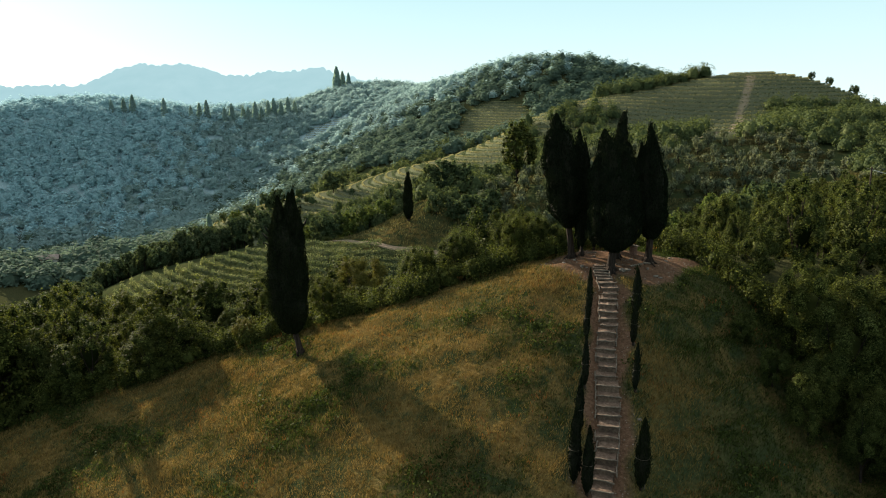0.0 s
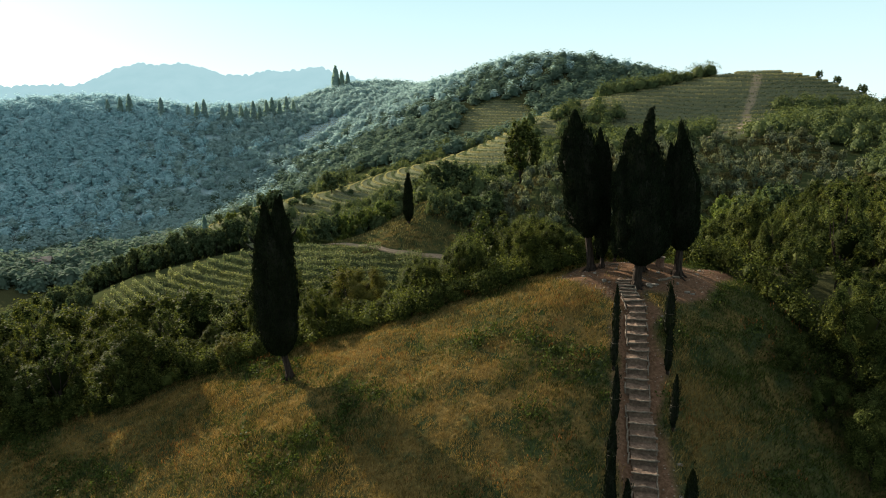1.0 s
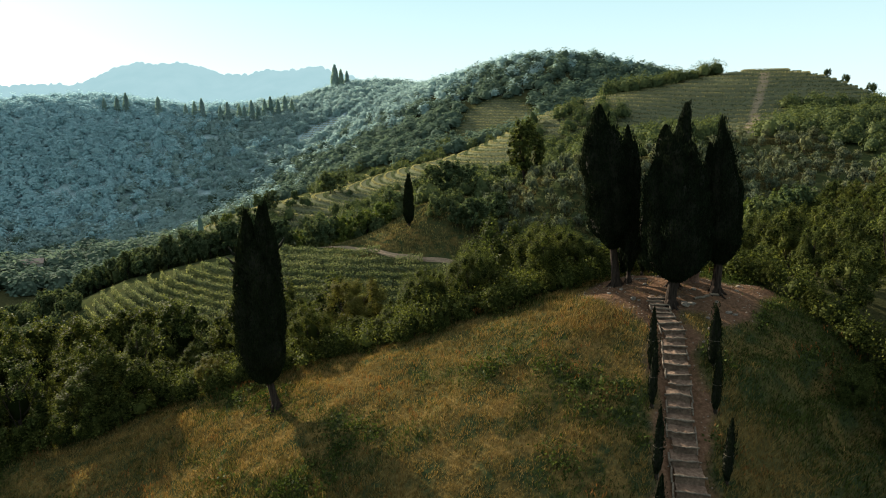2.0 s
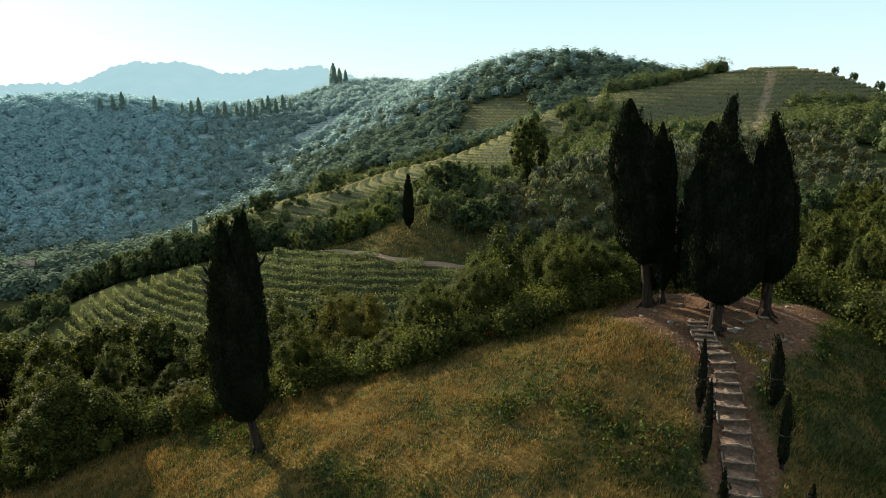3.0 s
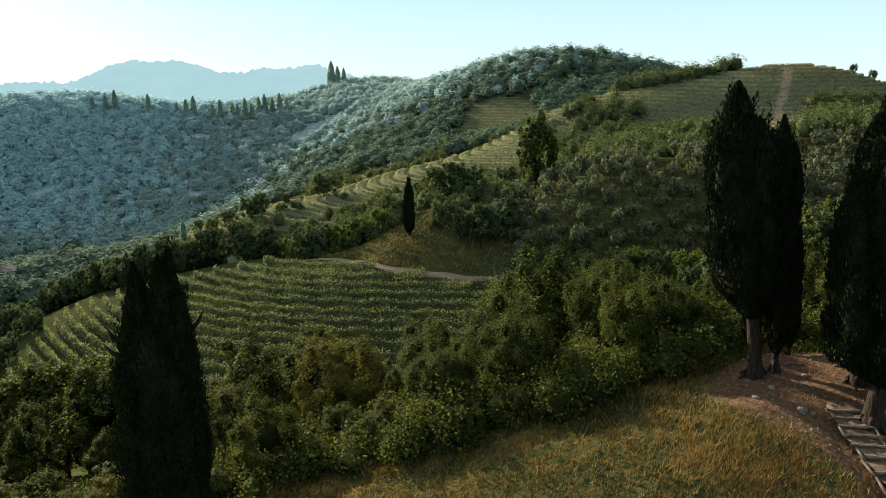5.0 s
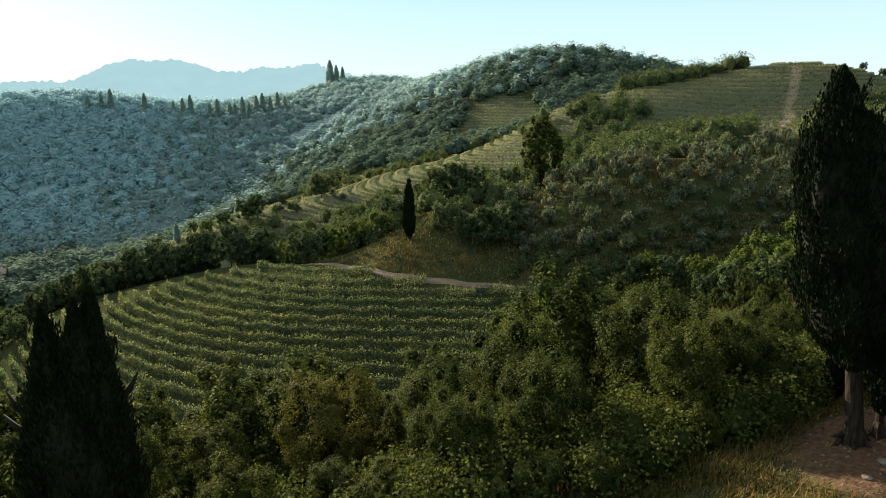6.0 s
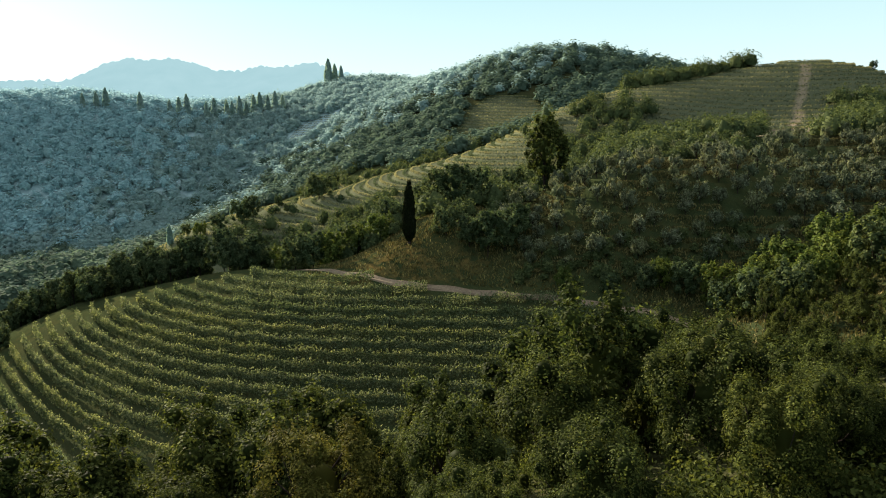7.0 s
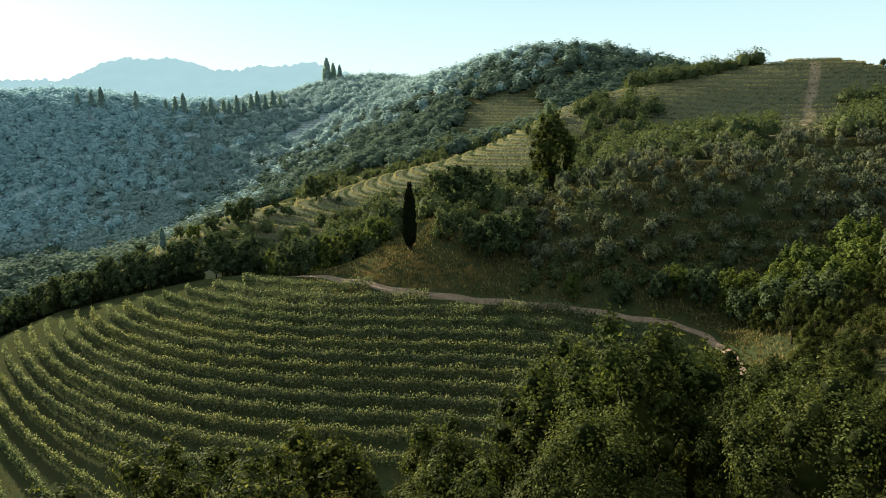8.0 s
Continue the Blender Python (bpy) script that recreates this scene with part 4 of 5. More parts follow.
def wood_cover():
    rng = np.random.default_rng(8)
    n = 24000
    x, y = rng.uniform(-480, 330, n), rng.uniform(205, 640, n)
    seen = (np.abs(x - 0.02 * y) < 0.75 * y + 20)
    keep = seen & (open_field(x, y) < 0.3) & ~((y < 252) & (x > -40)) & ~((y > 270) & (x > 130))
    x, y = x[keep], y[keep]
    # foliage turns paler and bluer with distance, painting the valley haze
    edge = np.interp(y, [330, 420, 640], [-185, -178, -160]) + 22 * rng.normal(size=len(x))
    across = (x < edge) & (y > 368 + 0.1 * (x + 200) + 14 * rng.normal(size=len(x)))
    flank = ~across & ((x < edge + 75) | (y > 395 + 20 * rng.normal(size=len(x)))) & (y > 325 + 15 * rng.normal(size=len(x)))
    for name, mat, pick, label in (("valley_woodland", FAR_WOOD, across, "woodland across the valley, leaves tinted pale blue for haze"), ("slope_woodland", SLOPE_WOOD, flank, "broadleaf woodland on the valley flank, leaves tinted blue-green for haze"), ("hill_woodland", HILL_WOOD, ~across & ~flank, "green broadleaf woodland covering the wooded hill, tinted lightly for haze")):
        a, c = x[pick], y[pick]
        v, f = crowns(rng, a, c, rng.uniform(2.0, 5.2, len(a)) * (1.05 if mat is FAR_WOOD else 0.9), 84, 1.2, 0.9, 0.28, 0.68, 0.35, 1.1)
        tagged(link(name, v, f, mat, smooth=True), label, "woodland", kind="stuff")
    # nearer copses between the fields
    lists, m = [], 0
    for x0, x1, y0, y1, k, r0, r1 in ((-120, -38, 162, 182, 150, 1.6, 2.8), (38, 92, 178, 206, 120, 1.8, 3.2), (92, 150, 180, 214, 150, 1.6, 3.0), (62, 106, 256, 270, 130, 2.0, 3.5), (96, 150, 138, 196, 210, 1.3, 3.2), (10, 48, 130, 138, 90, 0.4, 1.1), (112, 150, 205, 226, 70, 1.4, 3.0), (28, 72, 168, 182, 110, 0.9, 1.8), (-60, 0, 196, 214, 60, 1.5, 2.8), (-36, -9, 151, 174, 75, 1.3, 2.6), (-8, 16, 158, 184, 60, 1.6, 3.2), (-30, 20, 184, 200, 50, 1.4, 2.8), (14, 40, 172, 196, 40, 1.4, 2.6), (-6, 14, 146, 156, 22, 0.8, 1.8), (30, 62, 205, 222, 45, 1.2, 2.8), (-26, 12, 205, 222, 34, 1.0, 2.4), (24, 62, 224, 246, 40, 1.4, 3.0), (-4, 52, 290, 312, 60, 1.6, 3.2), (-64, -40, 300, 330, 40, 1.5, 3.0), (-40, 0, 276, 300, 30, 1.4, 2.8), (58, 100, 206, 220, 40, 1.2, 2.6)):
        x, y = rng.uniform(x0, x1, k), rng.uniform(y0, y1, k)
        keep = (np.hypot((x - 89) * 0.8, y - 203) > 9) & (line_gap(x, y, HILL_PATH) > 3.5) & ((np.abs(x + 3 - 0.565 * (y - 40)) > 7) | (y < 165)) & (line_gap(x, y, TRACK) > 2.4)
        x, y = x[keep], y[keep]
        lists.append(crowns(rng, x, y, rng.uniform(r0, r1, len(x)), 190, 0.55, 1.15, 0.5, 0.6))
    v, f = joined(lists)
    tagged(link("hillside_copses", v, f, MID_WOOD), "green copses and hedges between the hillside fields", "woodland", kind="stuff")
    # brambles and saplings that fill the thicket's floor
    x, y = rng.uniform(-42, 34, 3000), rng.uniform(30, 62, 3000)
    d = thicket_depth(x, y)
    keep = (d > 0.2) & (d < 5)
    x, y = x[keep], y[keep]
    v, f = crowns(rng, x, y, rng.uniform(0.45, 1.15, len(x)), 420, 0.2, 1.2, 0.8, 0.35)
    tagged(link("undergrowth", v, f, LEAF), "low green brambles and saplings under the thicket trees", "bushes", kind="stuff")
    # scattered bushes on the open spur
    x, y = rng.uniform(-95, -25, 24), rng.uniform(212, 300, 24)
    v, f = crowns(rng, x, y, rng.uniform(0.6, 1.5, 24), 110, 0.8, 1.1)
    tagged(link("field_bushes", v, f, MID_WOOD), "scattered green bushes and small trees on the terraced spur", "bushes", kind="stuff")
    # vines and grass along the terrace edges
    n = 1100000
    x, y = rng.uniform(-105, 180, n), rng.uniform(205, 480, n)
    q = smooth_land(x, y) / 1.5 + 0.15 * ripples(x, y, 25)
    keep = (terrace_mask(x, y) + 0.25 * ripples(x, y, 9) > 0.5) & (np.abs(q - np.floor(q) - 0.5) < 0.1)
    bank = (terrace_mask(x, y) + 0.25 * ripples(x, y, 9) > 0.5) & (np.abs(q - np.floor(q) - 0.93) < 0.07)
    bx, by = x[bank], y[bank]
    c = np.stack([bx, by, land(bx, by) + 0.25], 1)
    v, f = leaves(rng, c, rng.normal(size=(len(bx), 3)) * 0.4 + [0, 0, 1], np.full(len(bx), 0.5), 0.3)
    tagged(link("terrace_banks", v, f, TERRACE), "faded pale grass on the banks of the far terraces", "grass", kind="stuff")
    x, y = x[keep], y[keep]
    n = len(x)
    c = np.stack([x, y, land(x, y) + rng.uniform(0.1, 0.85, n)], 1)
    v, f = leaves(rng, c, rng.normal(size=(n, 3)) + [0, 0, 0.5], np.full(n, 0.45), 0.34)
    tagged(link("terrace_vines", v, f, FIELD), "rows of vines along the far hillside terraces", "vines", kind="stuff")
    n = 260000
    x, y = rng.uniform(5, 104, n), rng.uniform(128, 178, n)
    q = smooth_land(x, y) / 1.7 + 0.15 * ripples(x, y, 25)
    keep = (olive_mask(x, y) > 0.4) & (np.abs(q - np.floor(q) - 0.85) < 0.16) & (ripples(x, y, 6) > -0.4)
    x, y = x[keep], y[keep]
    n = len(x)
    c = np.stack([x, y, land(x, y) + 0.2], 1)
    v, f = leaves(rng, c, rng.normal(size=(n, 3)) * 0.4 + [0, 0, 1], np.full(n, 0.55), 0.22)
    tagged(link("bank_grass", v, f, BANK), "dry grass on the banks of the olive terraces", "grass", kind="stuff")
    # tussocks on the knoll above the track
    n = 60000
    x, y = rng.uniform(-26, 60, n), rng.uniform(98, 158, n)
    keep = (line_gap(x, y, TRACK) > 1.1) & (y > np.interp(x, [-26, -10, 16, 28, 29, 33], [140, 134, 129, 125, 112, 98])) & ((y < 136) | (x < 16)) & (ripples(x, y, 3) + 0.5 * rng.normal(size=n) > -0.3)
    x, y = x[keep], y[keep]
    n = len(x)
    c = np.stack([x, y, land(x, y) + 0.2], 1)
    v, f = leaves(rng, c, rng.normal(size=(n, 3)) * 0.4 + [0, 0, 1], np.full(n, 0.6), 0.2)
    tagged(link("knoll_grass", v, f, BANK), "dry golden grass on the bank above the track", "grass", kind="stuff")


wood_cover()


# ---- vineyard rows along the contours ----
def contour(x, y):
    """Walks both ways along the level line through (x, y) while inside the vineyard."""
    runs = []
    for sign in (-1, 1):
        px, py, pts = x, y, []
        for _ in range(140):
            e = 0.6
            g = graded(np.array([px + e, px - e, px, px]), np.array([py, py, py + e, py - e]))
            gx, gy = g[0] - g[1], g[2] - g[3]
            q = math.hypot(gx, gy) + 1e-6
            px, py = px + sign * gy / q, py - sign * gx / q
            if not vineyard(np.array([px]), np.array([py]))[0]:
                break
            pts.append((px, py))
        runs.append(pts)
    return runs[0][::-1] + [(x, y)] + runs[1]


POST = Shell().tube([(0, 0, -0.2), (0, 0, 1.85)], [0.05, 0.04], 5).made("post", BARK).data
bpy.data.objects.remove(bpy.data.objects["post"])
POST.use_fake_user = True


def vine_row(seed, pts):
    rng = np.random.default_rng(seed)
    p = np.array(pts)
    n = len(p) * 120
    i = rng.integers(0, len(p), n)
    tall = 1.6 + 0.2 * np.sin(i * 0.9 + seed) + 0.15 * rng.normal(size=n)
    h = 0.4 + (tall - 0.4) * rng.uniform(0, 1, n) ** 0.7
    shoot = rng.uniform(size=n) < 0.13
    h = np.where(shoot, tall + rng.uniform(0.0, 0.45, n), h)
    along = p[np.clip(i + 1, 0, len(p) - 1)] - p[np.clip(i - 1, 0, len(p) - 1)]
    along = along / (np.linalg.norm(along, axis=1, keepdims=True) + 1e-6)
    c = p[i] + along * rng.uniform(-0.5, 0.5, (n, 1)) + np.stack([-along[:, 1], along[:, 0]], 1) * rng.normal(size=(n, 1)) * 0.15
    q = np.concatenate([c, (land(c[:, 0], c[:, 1]) + h)[:, None]], 1)
    ways = rng.normal(size=(n, 3)) * np.where(shoot, 0.35, 0.8)[:, None] + [0, 0, 0.5]
    v, f = leaves(rng, q, ways, np.where(shoot, 0.36, 0.28), np.where(shoot, 0.13, 0.23))
    root = new("vine_row")
    link("foliage", v, f, VINE, root)
    for k in range(0, len(p), 8):
        post = new("post", POST)
        post.location, post.parent = (*p[k], land1(*p[k])), root
    return tagged(root, "green trellised row of vines along the slope", "vine row", "rows of the terraced vineyard")


seeds, last = [], 99.0
for t in np.linspace(0, 1, 400):
    x, y = (-20 - 12 * t * 2, 141 - 31 * t * 2) if t < 0.5 else (-32 - 26 * (2 * t - 1), 110 - 12 * (2 * t - 1))
    z = float(graded(np.array([x]), np.array([y]))[0])
    if z < last - 0.9:
        seeds.append((x, y))
        last = z
for k, (x, y) in enumerate(seeds):
    pts = contour(x, y)
    if len(pts) > 10:
        vine_row(100 + k, pts)


# ---- the far ridge, set back so it hardly shifts, haze painted as glow ----
def far_ridge():
    rng = np.random.default_rng(3)
    n, v = 1400, []
    xs = np.linspace(-1500, 120, n)
    crest = 122 + sum(h * np.exp(-((xs - c) / w) ** 2) for c, w, h in ((-640, 95, 43), (-520, 75, 33), (-350, 85, 31), (-262, 50, 22), (-180, 70, 15))) + 1.5 * np.sin(xs / 23)
    tufts = np.max([h * np.sqrt(np.clip(1 - ((xs - c) / w) ** 2, 0, 1)) for c, w, h in zip(rng.uniform(-1500, 120, 520), rng.uniform(3.5, 12, 520), rng.uniform(2.0, 7.0, 520) * rng.uniform(0.4, 1.5, 520))], 0)
    for dy, lift in ((-260, -190.0), (-120, -60.0), (-30, -14.0), (0, 0.0), (90, -80.0)):
        v += [(x, 1380 + dy, c + lift + (t if dy == 0 else 0)) for x, c, t in zip(xs, crest, tufts)]
    f = [(r * n + k, r * n + k + 1, (r + 1) * n + k + 1, (r + 1) * n + k) for r in range(4) for k in range(n - 1)]
    tagged(link("backdrop", v, f, HAZE, smooth=True), "far wooded ridge with a pale blue glow painted for haze", "backdrop", kind="structure")


far_ridge()


# ---- farm track ----
def track():
    pts = [Vector((*p, 0)) for p in TRACK]
    fine = []
    for a, b in zip(pts, pts[1:]):
        m = max(2, int((b - a).length / 0.8))
        fine += [a.lerp(b, k / m) for k in range(m)]
    for _ in range(4):
        fine = [fine[0]] + [(fine[k - 1] + fine[k] * 2 + fine[k + 1]) / 4 for k in range(1, len(fine) - 1)] + [fine[-1]]
    v, f, m = [], [], 9
    for k, p in enumerate(fine):
        d = (fine[min(k + 1, len(fine) - 1)] - fine[max(k - 1, 0)]).normalized()
        s = Vector((-d.y, d.x, 0))
        mid_z = land1(p.x, p.y)
        for j in range(m):
            o = (j / (m - 1) - 0.5) * 1.5 + 0.1 * math.sin(k * 0.7 + j)
            q = p + s * o
            z = max(land1(q.x, q.y), mid_z - 0.1) + 0.06 - 0.06 * math.exp(-((abs(o) - 0.45) / 0.18) ** 2)
            v.append((q.x, q.y, z if 0 < j < m - 1 else z - 0.5))
    for k in range(len(fine) - 1):
        f += [(k * m + j, k * m + j + 1, (k + 1) * m + j + 1, (k + 1) * m + j) for j in range(m - 1)]
    tagged(link("road", v, f, ROAD, smooth=True), "dusty unpaved farm track with two wheel ruts", "track", kind="structure")


track()


# ---- steps up to the grove ----
def flight():
    pts = [Vector((*p, 0)) for p in STAIR]
    fine = []
    for a, b in zip(pts, pts[1:]):
        m = max(2, int((b - a).length / 0.05))
        fine += [a.lerp(b, k / m) for k in range(m)]
    for _ in range(60):
        fine = [fine[0]] + [(fine[k - 1] + fine[k + 1]) / 2 for k in range(1, len(fine) - 1)] + [fine[-1]]
    rng = np.random.default_rng(21)
    root = new("staircase")
    walked, want, spots = 0.0, 0.0, []
    for k in range(1, len(fine)):
        walked += (fine[k] - fine[k - 1]).length
        if walked >= want:
            spots.append((fine[k], (fine[k] - fine[k - 1]).normalized()))
            want += 0.42 if len(spots) < 7 else rng.uniform(0.5, 0.68)
    for (p, d), (q, _) in zip(spots, spots[1:]):
        if p.y < 20.6:
            break
        s = Vector((-d.y, d.x, 0))
        z = float(smooth_land(np.array([p.x]), np.array([p.y]))[0]) + 0.02
        run, half = (q - p).length, 0.5 + rng.uniform(-0.07, 0.08)
        p = p + s * rng.uniform(-0.07, 0.07)
        zl = float(smooth_land(np.array([q.x]), np.array([q.y]))[0])
        # tread: a bed of earth that reaches back under the next step
        v, f, nu, nv = [], [], 7, 4
        for iv in range(nv):
            for iu in range(nu):
                o, a = (iu / (nu - 1) - 0.5) * 2 * half, -0.28 + (run + 0.22) * iv / (nv - 1)
                w = p + s * o + d * a
                v.append((w.x, w.y, z + 0.025 * rng.normal() - 0.05 * (iv / (nv - 1))))
        f = [(iv * nu + iu, iv * nu + iu + 1, (iv + 1) * nu + iu + 1, (iv + 1) * nu + iu) for iv in range(nv - 1) for iu in range(nu - 1)]
        base = len(v)
        for iu in range(nu):
            x, y, _ = v[(nv - 1) * nu + iu]
            v.append((x, y, zl - 0.35))
        f += [((nv - 1) * nu + iu, (nv - 1) * nu + iu + 1, base + iu + 1, base + iu) for iu in range(nu - 1)]
        step = link("step", v, f, EARTH, root)
        # weathered edging along the nose
        nose = p + d * (run * 0.94)
        bow, tilt, sh = 0.05 * rng.normal(), 0.03 * rng.normal(), Shell()
        line = [nose + s * o + d * (bow * (1 - (o / half) ** 2)) + Vector((0, 0, z - 0.045 + tilt * o + 0.012 * rng.normal())) for o in np.linspace(-half - 0.08, half + 0.08, 8)]
        sh.tube([tuple(a) for a in line], [max(0.02, 0.042 + 0.014 * rng.normal()) for _ in line], 6)
        sh.made("edging", LOG, step, "pale weathered timber edge")
        for side in (-1, 1):
            if rng.uniform() < 0.55:
                a, e = p + s * side * (half + 0.06), q + s * side * (half + 0.06)
                Shell().tube([(a.x, a.y, z + 0.02), ((a.x + e.x) / 2, (a.y + e.y) / 2 + 0.02, (z + zl) / 2 + 0.03), (e.x, e.y, zl + 0.03)], [0.04, 0.05, 0.04], 5).made("side_edging", LOG, step, "pale timber side rail")
    tagged(root, "worn earth steps edged with pale timber climbing the hill", "steps")


flight()


# ---- grass and weeds on the meadow ----
def meadow():
    rng = np.random.default_rng(17)
    n = 170000
    x, y = rng.uniform(-34, 31, n), rng.uniform(17, 54, n)
    lawn = ripples(x + 3, y - 7, 4.2) + 0.5 * ripples(x, y, 1.7)
    # more green right of the steps, darkening the slope to paint its shade
    patch = ripples(x, y, 3.1) + 0.6 * ripples(x + 9, y, 1.2) + 0.5 * rng.normal(size=n) + 1.5 * soft(11.5, 16, x)
    ok = (bare_mask(x, y) + 0.25 * rng.normal(size=n) < 0.4) & (thicket_depth(x, y) < 2.2)
    for name, mat, pick, length, width, per, label in (
            ("dry_grass", GRASS, ok & (patch < 0.3), 0.22, 0.016, 4, "dry golden meadow grass on the hillside"),
            ("green_grass", WEED, ok & (patch >= 0.3), 0.2, 0.022, 4, "green grass and low weeds on the hillside")):
        a, b = x[pick], y[pick]
        low = np.repeat(np.clip(0.5 - lawn[pick], 0.35, 1.15), per)
        a, b = np.repeat(a, per) + rng.normal(size=per * len(a)) * 0.1, np.repeat(b, per) + rng.normal(size=per * len(b)) * 0.1
        k = len(a)
        ways = np.stack([rng.normal(size=k) * 0.4 + 0.15, rng.normal(size=k) * 0.4 - 0.1, np.ones(k)], 1)
        v, f = blades(rng, np.stack([a, b, land(a, b) - 0.02], 1), ways, length * (0.6 + 0.6 * low), width)
        tagged(link(name, v, f, mat), label, "grass", kind="stuff")
    m = 9000
    a, b = rng.uniform(-34, 31, m), rng.uniform(17, 53, m)
    pick = (ripples(a + 5, b, 2.6) + 0.5 * ripples(a, b + 3, 0.9) + 0.4 * rng.normal(size=m) > 0.75) & (bare_mask(a, b) < 0.5) & (thicket_depth(a, b) < 1.5)
    a, b = np.repeat(a[pick], 5), np.repeat(b[pick], 5)
    k = len(a)
    a, b = a + rng.normal(size=k) * 0.12, b + rng.normal(size=k) * 0.12
    c = np.stack([a, b, land(a, b) + rng.uniform(0.25, 0.55, k)], 1)
    v, f = leaves(rng, c, np.stack([rng.normal(size=k) * 0.3, rng.normal(size=k) * 0.3, np.ones(k)], 1), np.full(k, 0.22), 0.045)
    tagged(link("rusty_stalks", v, f, SORREL), "rusty brown dried stalks among the meadow grass", "grass", kind="stuff")
    m = 6500
    a, b = rng.uniform(-34, 31, m), rng.uniform(17, 53, m)
    pick = (ripples(a, b, 3.1) + 0.5 * ripples(a, b, 1.3) > 0.42) & (bare_mask(a, b) < 0.2) & (thicket_depth(a, b) < 1.5)
    a, b = np.repeat(a[pick], 22), np.repeat(b[pick], 22)
    k = len(a)
    a, b = a + rng.normal(size=k) * 0.24, b + rng.normal(size=k) * 0.24
    c = np.stack([a, b, land(a, b) + rng.uniform(0.05, 0.42, k)], 1)
    v, f = leaves(rng, c, rng.normal(size=(k, 3)) + [0, 0, 0.6], np.full(k, 0.16), 0.12)
    tagged(link("weed_clumps", v, f, WEED), "low dark green weeds between the grasses", "weeds", kind="stuff")


meadow()



# ---- small things on the hilltop ----
def stone(seed, x, y, r, flat=0.6, label="pale rough stone lying on the bare earth", lift=0.0):
    """An uneven boulder half sunk in the ground."""
    rng = np.random.default_rng(seed)
    bm = bmesh.new()
    bmesh.ops.create_icosphere(bm, subdivisions=2, radius=1.0)
    off = rng.uniform(0, 9, 3)
    for v in bm.verts:
        c = v.co
        k = 1 + 0.22 * math.sin(2.3 * c.x + off[0]) * math.sin(2.9 * c.y + off[1]) + 0.12 * math.sin(5 * c.z + 4 * c.x + off[2])
        v.co = Vector((c.x * r * 1.25, c.y * r * 0.9, c.z * r * flat)) * k
    me = bpy.data.meshes.new("stone")
    bm.to_mesh(me)
    bm.free()
    me.materials.append(STONE)
    ob = new("stone", me)
    ob.location = (x, y, land1(x, y) + r * flat * 0.25 + lift)
    ob.rotation_euler = (0.1, 0.05, rng.uniform(0, 6))
    return tagged(ob, label, "stone", "loose stones round the grove")


for k, (x, y, r, fl) in enumerate([(12.45, 42.9, 0.3, 0.45), (12.85, 43.1, 0.22, 0.4), (9.85, 43.7, 0.16, 0.7), (10.15, 43.65, 0.13, 0.7), (13.55, 44.6, 0.14, 0.6), (14.35, 43.3, 0.13, 0.6), (13.3, 41.85, 0.12, 0.6), (14.65, 42.4, 0.16, 0.6), (14.9, 42.2, 0.12, 0.6), (12.9, 40.6, 0.1, 0.7), (12.2, 39.6, 0.09, 0.7), (11.9, 36.9, 0.09, 0.7), (10.9, 33.6, 0.1, 0.7), (10.3, 31.0, 0.11, 0.7), (9.9, 29.6, 0.1, 0.6), (9.6, 45.2, 0.12, 0.6), (12.6, 46.4, 0.1, 0.6), (11.2, 46.0, 0.12, 0.5), (13.4, 47.2, 0.1, 0.5), (8.7, 44.5, 0.1, 0.6), (16.3, 45.2, 0.12, 0.6), (16.9, 46.3, 0.14, 0.5)]):
    stone(200 + k, x, y, r, fl)


def pebbles():
    rng = np.random.default_rng(77)
    n = 2600
    x, y = rng.uniform(5, 19, n), rng.uniform(20, 50, n)
    keep = bare_mask(x, y) > 0.45
    x, y = x[keep], y[keep]
    n = len(x)
    o = np.array([(1, 0, 0), (0, 1, 0), (-1, 0, 0), (0, -1, 0), (0, 0, 1.0)])
    r = rng.uniform(0.015, 0.055, n)[:, None, None]
    v = np.stack([x, y, land(x, y)], 1)[:, None] + o * r * rng.uniform(0.7, 1.3, (n, 5, 1))
    f = np.array([(0, 1, 4), (1, 2, 4), (2, 3, 4), (3, 0, 4)])
    tagged(link("pebbles", v.reshape(-1, 3), (np.arange(n)[:, None, None] * 5 + f).reshape(-1, 3), STONE), "small pale stones strewn over the trodden earth", "pebbles", kind="stuff")


pebbles()


def stump(x, y):
    """A round reddish pedestal with a stone slab on it."""
    z = land1(x, y)
    root = new("stone_pedestal")
    root.location = (x, y, z)
    sh = Shell()
    hs = [(-0.2, 0.30), (0.0, 0.31), (0.12, 0.285), (0.35, 0.275), (0.52, 0.29), (0.6, 0.30)]
    sh.tube([(0, 0, h) for h, _ in hs], [r for _, r in hs], 14).made("drum", TERRA, root)
    Shell().tube([(0, 0, 0.6), (0, 0, 0.62), (0, 0, 0.68), (0.01, 0, 0.7)], [0.3, 0.36, 0.36, 0.33], 14).made("slab", STONE, root, "pale stone slab")
    tagged(root, "round reddish pedestal topped with a pale slab under the cypresses", "pedestal")


TERRA = plain_rough("reddish_masonry", (0.10, 0.055, 0.04), (0.24, 0.14, 0.10), 8)
stump(14.15, 46.1)


def fallen_log(x0, y0, x1, y1, r, seed):
    rng = np.random.default_rng(seed)
    n = 6
    pts = [(x0 + (x1 - x0) * t, y0 + (y1 - y0) * t + 0.03 * rng.normal(), 0) for t in np.linspace(0, 1, n)]
    pts = [(a, b, land1(a, b) + r * 0.6) for a, b, _ in pts]
    ob = Shell().tube(pts, [r * rng.uniform(0.85, 1.1) for _ in pts], 8).made("timber_edging", LOG)
    return tagged(ob, "weathered timber edging along the hilltop terrace", "timber")


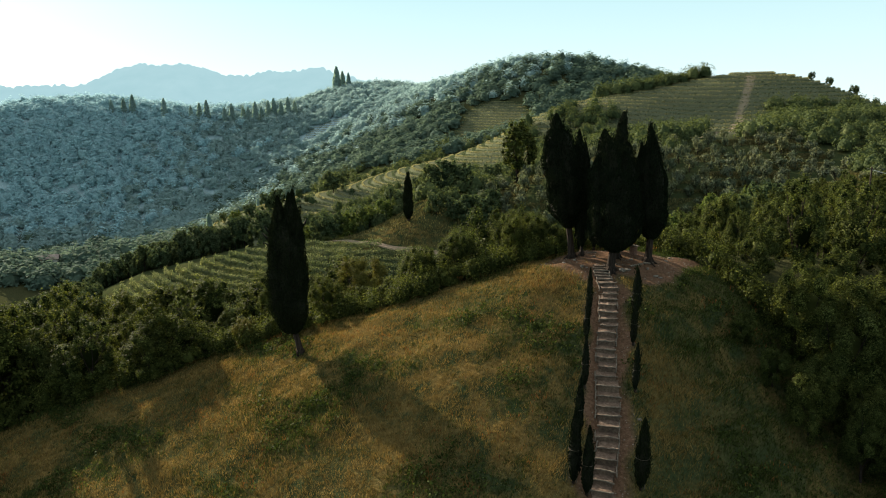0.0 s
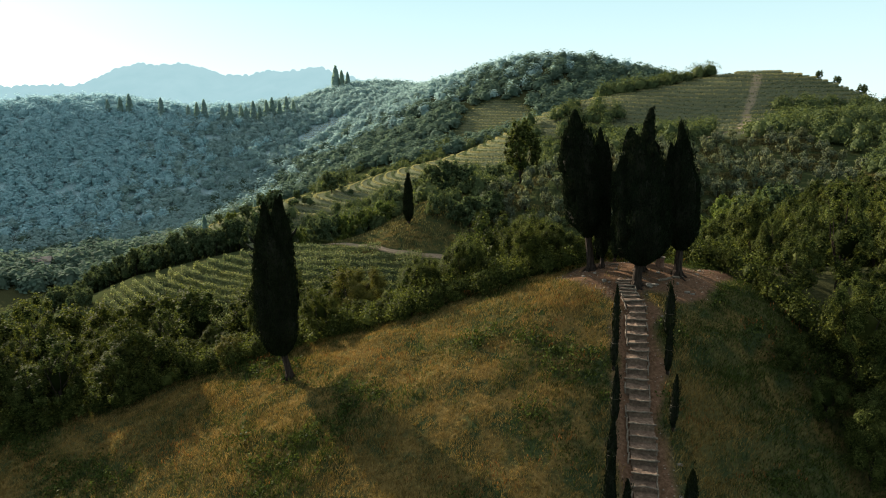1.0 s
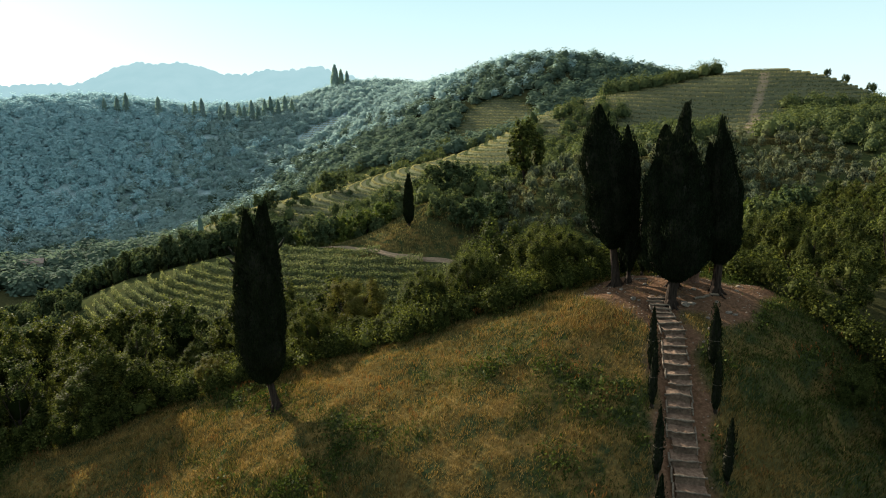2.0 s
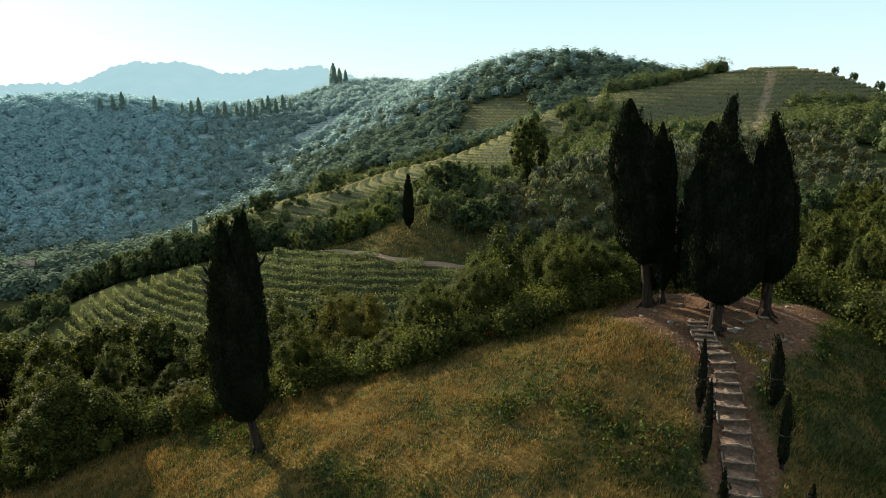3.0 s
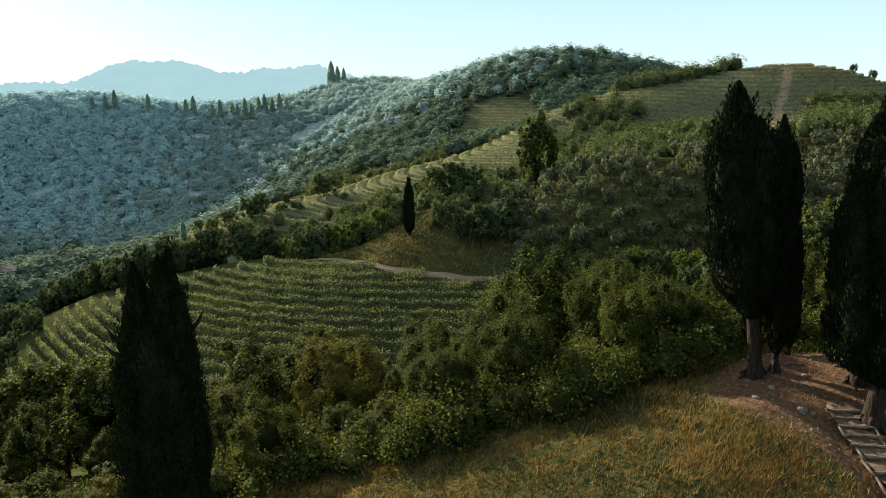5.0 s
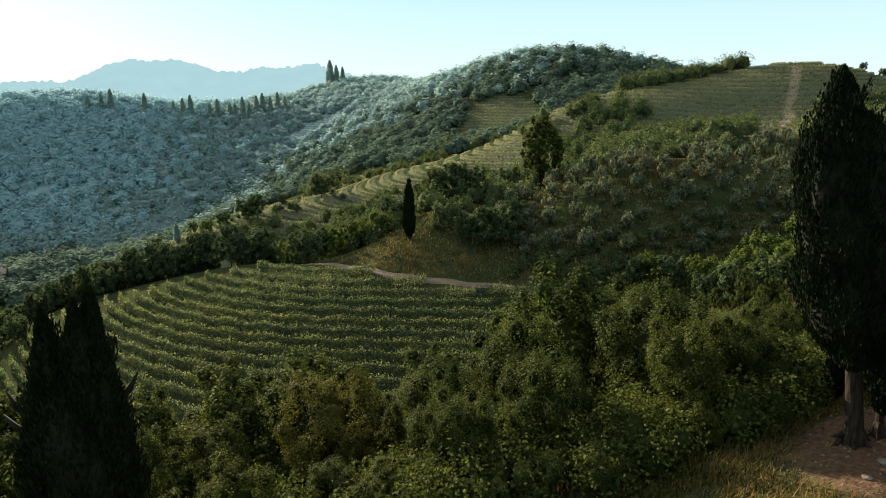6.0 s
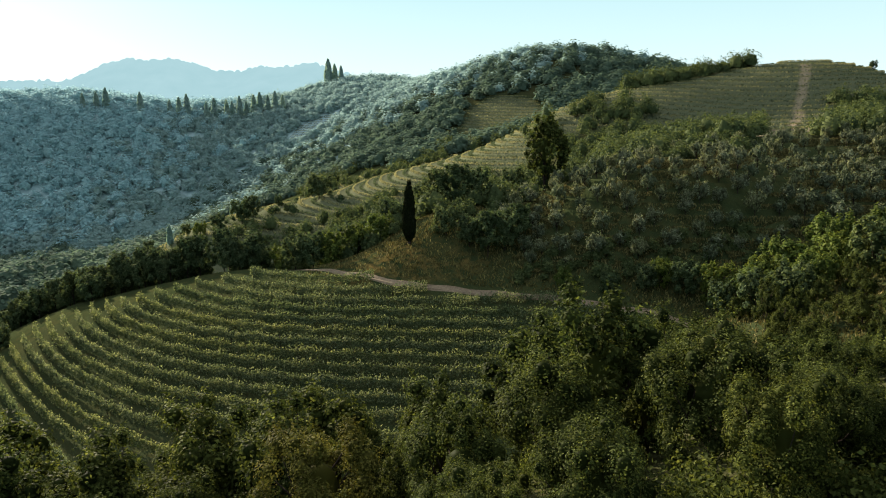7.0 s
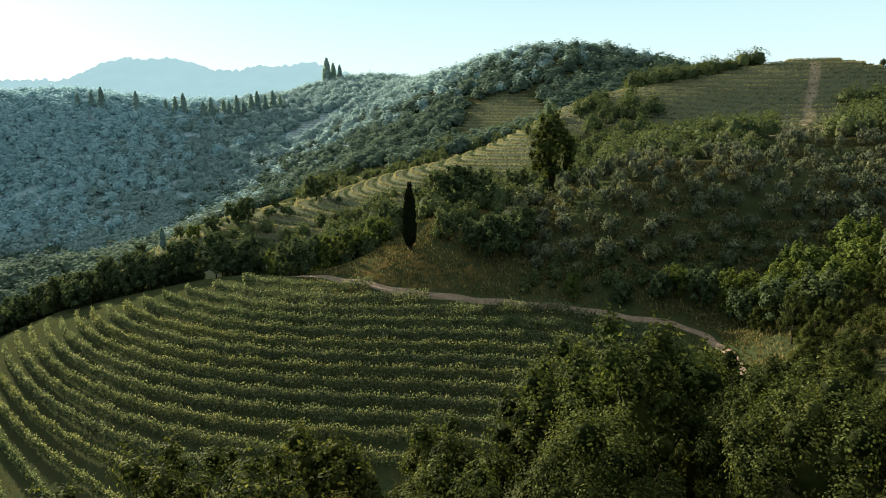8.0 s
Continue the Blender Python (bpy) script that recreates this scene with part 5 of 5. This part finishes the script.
fallen_log(13.2, 43.55, 14.1, 43.75, 0.08, 1)
fallen_log(14.2, 43.9, 15.0, 44.1, 0.08, 2)
fallen_log(12.6, 47.9, 13.6, 48.0, 0.06, 3)
fallen_log(10.9, 46.9, 11.6, 46.8, 0.05, 4)


def marker_post(x, y):
    z = land1(x, y)
    root = new("marker_post")
    root.location = (x, y, z)
    Shell().tube([(0, 0, -0.3), (0, 0, 1.0), (0, 0, 1.04)], [0.06, 0.055, 0.03], 8).made("shaft", WHITE, root)
    Shell().tube([(0, 0, 0.8), (0, 0, 0.9)], [0.062, 0.062], 8).made("band", LOG, root, "grey band")
    tagged(root, "short white marker post beside the farm track", "post")


WHITE = plain_rough("weathered_white_paint", (0.55, 0.55, 0.52), (0.8, 0.8, 0.77), 4, 0.6, 0.003)
marker_post(10.3, 133.6)


def utility_pole(x, y, height):
    z = land1(x, y)
    root = new("utility_pole")
    root.location = (x, y, z)
    Shell().tube([(0, 0, -0.5), (0, 0, height * 0.5), (0, 0, height)], [0.11, 0.1, 0.08], 8).made("pole", BARK, root)
    Shell().tube([(-0.5, 0, height - 0.25), (0.5, 0, height - 0.25)], [0.05, 0.05], 6).made("crossarm", BARK, root)
    sag = [(-0.45 + 26 * t, 8 * t, height - 0.2 - 6.5 * t * (1 - 0.75 * t)) for t in np.linspace(0, 1, 14)]
    Shell().tube(sag, [0.03] * 14, 5).made("wire", WHITE, root, "pale sagging cable")
    tagged(root, "thin wooden utility pole with a sagging cable", "utility pole")


utility_pole(45.6, 67.5, 17.0 - land1(45.6, 67.5))


def farmhouse(x, y, turn):
    """Small house with a tiled gable roof, half hidden by trees."""
    z = land1(x, y)
    root = new("house")
    root.matrix_world = pose(x, y, z, 0, 0, turn)
    w, d, h, t = 3.0, 2.2, 3.6, 0.25
    bm = bmesh.new()
    for sx, sy, ax, ay in ((0, -d, w, t), (0, d, w, t), (-w, 0, t, d - t), (w, 0, t, d - t)):
        bmesh.ops.create_cube(bm, size=1.0, matrix=Matrix.Translation((sx, sy, h / 2 - 0.5)) @ Matrix.Diagonal((2 * ax, 2 * ay, h + 1.0, 1)))
    me = bpy.data.meshes.new("wall")
    bm.to_mesh(me)
    bm.free()
    me.materials.append(PLASTER)
    wall = new("wall", me)
    wall.parent = root
    roof_v = [(-w - 0.6, -d - 0.7, h - 0.15), (w + 0.6, -d - 0.7, h - 0.15), (w + 0.6, 0, h + 1.2), (-w - 0.6, 0, h + 1.2), (-w - 0.6, d + 0.7, h - 0.15), (w + 0.6, d + 0.7, h - 0.15)]
    roof_v += [(a, b, c + 0.16) for a, b, c in roof_v]
    link("roof", roof_v, [(0, 1, 2, 3), (3, 2, 5, 4), (6, 9, 8, 7), (9, 10, 11, 8), (0, 6, 7, 1), (4, 5, 11, 10), (0, 3, 9, 6), (3, 4, 10, 9), (1, 7, 8, 2), (2, 8, 11, 5)], CLAY, root, "faded clay tile roof")
    for wx in (-1.4, 1.4):
        win = link("window", [(wx - 0.4, -d - t - 0.03, 1.3), (wx + 0.4, -d - t - 0.03, 1.3), (wx + 0.4, -d - t - 0.03, 2.4), (wx - 0.4, -d - t - 0.03, 2.4), (wx - 0.4, -d - t + 0.1, 1.3), (wx + 0.4, -d - t + 0.1, 1.3), (wx + 0.4, -d - t + 0.1, 2.4), (wx - 0.4, -d - t + 0.1, 2.4)], [(0, 1, 2, 3), (0, 4, 5, 1), (3, 2, 6, 7), (0, 3, 7, 4), (1, 5, 6, 2)], CORE, root)
    tagged(root, "small pale farmhouse with clay roof among valley trees", "house")


CLAY = plain_rough("faded_clay_tiles", (0.20, 0.15, 0.125), (0.36, 0.30, 0.26), 3)
PLASTER = plain_rough("pale_plaster", (0.45, 0.42, 0.37), (0.62, 0.58, 0.52), 2, 0.8, 0.005)
farmhouse(-146, 229, 25)
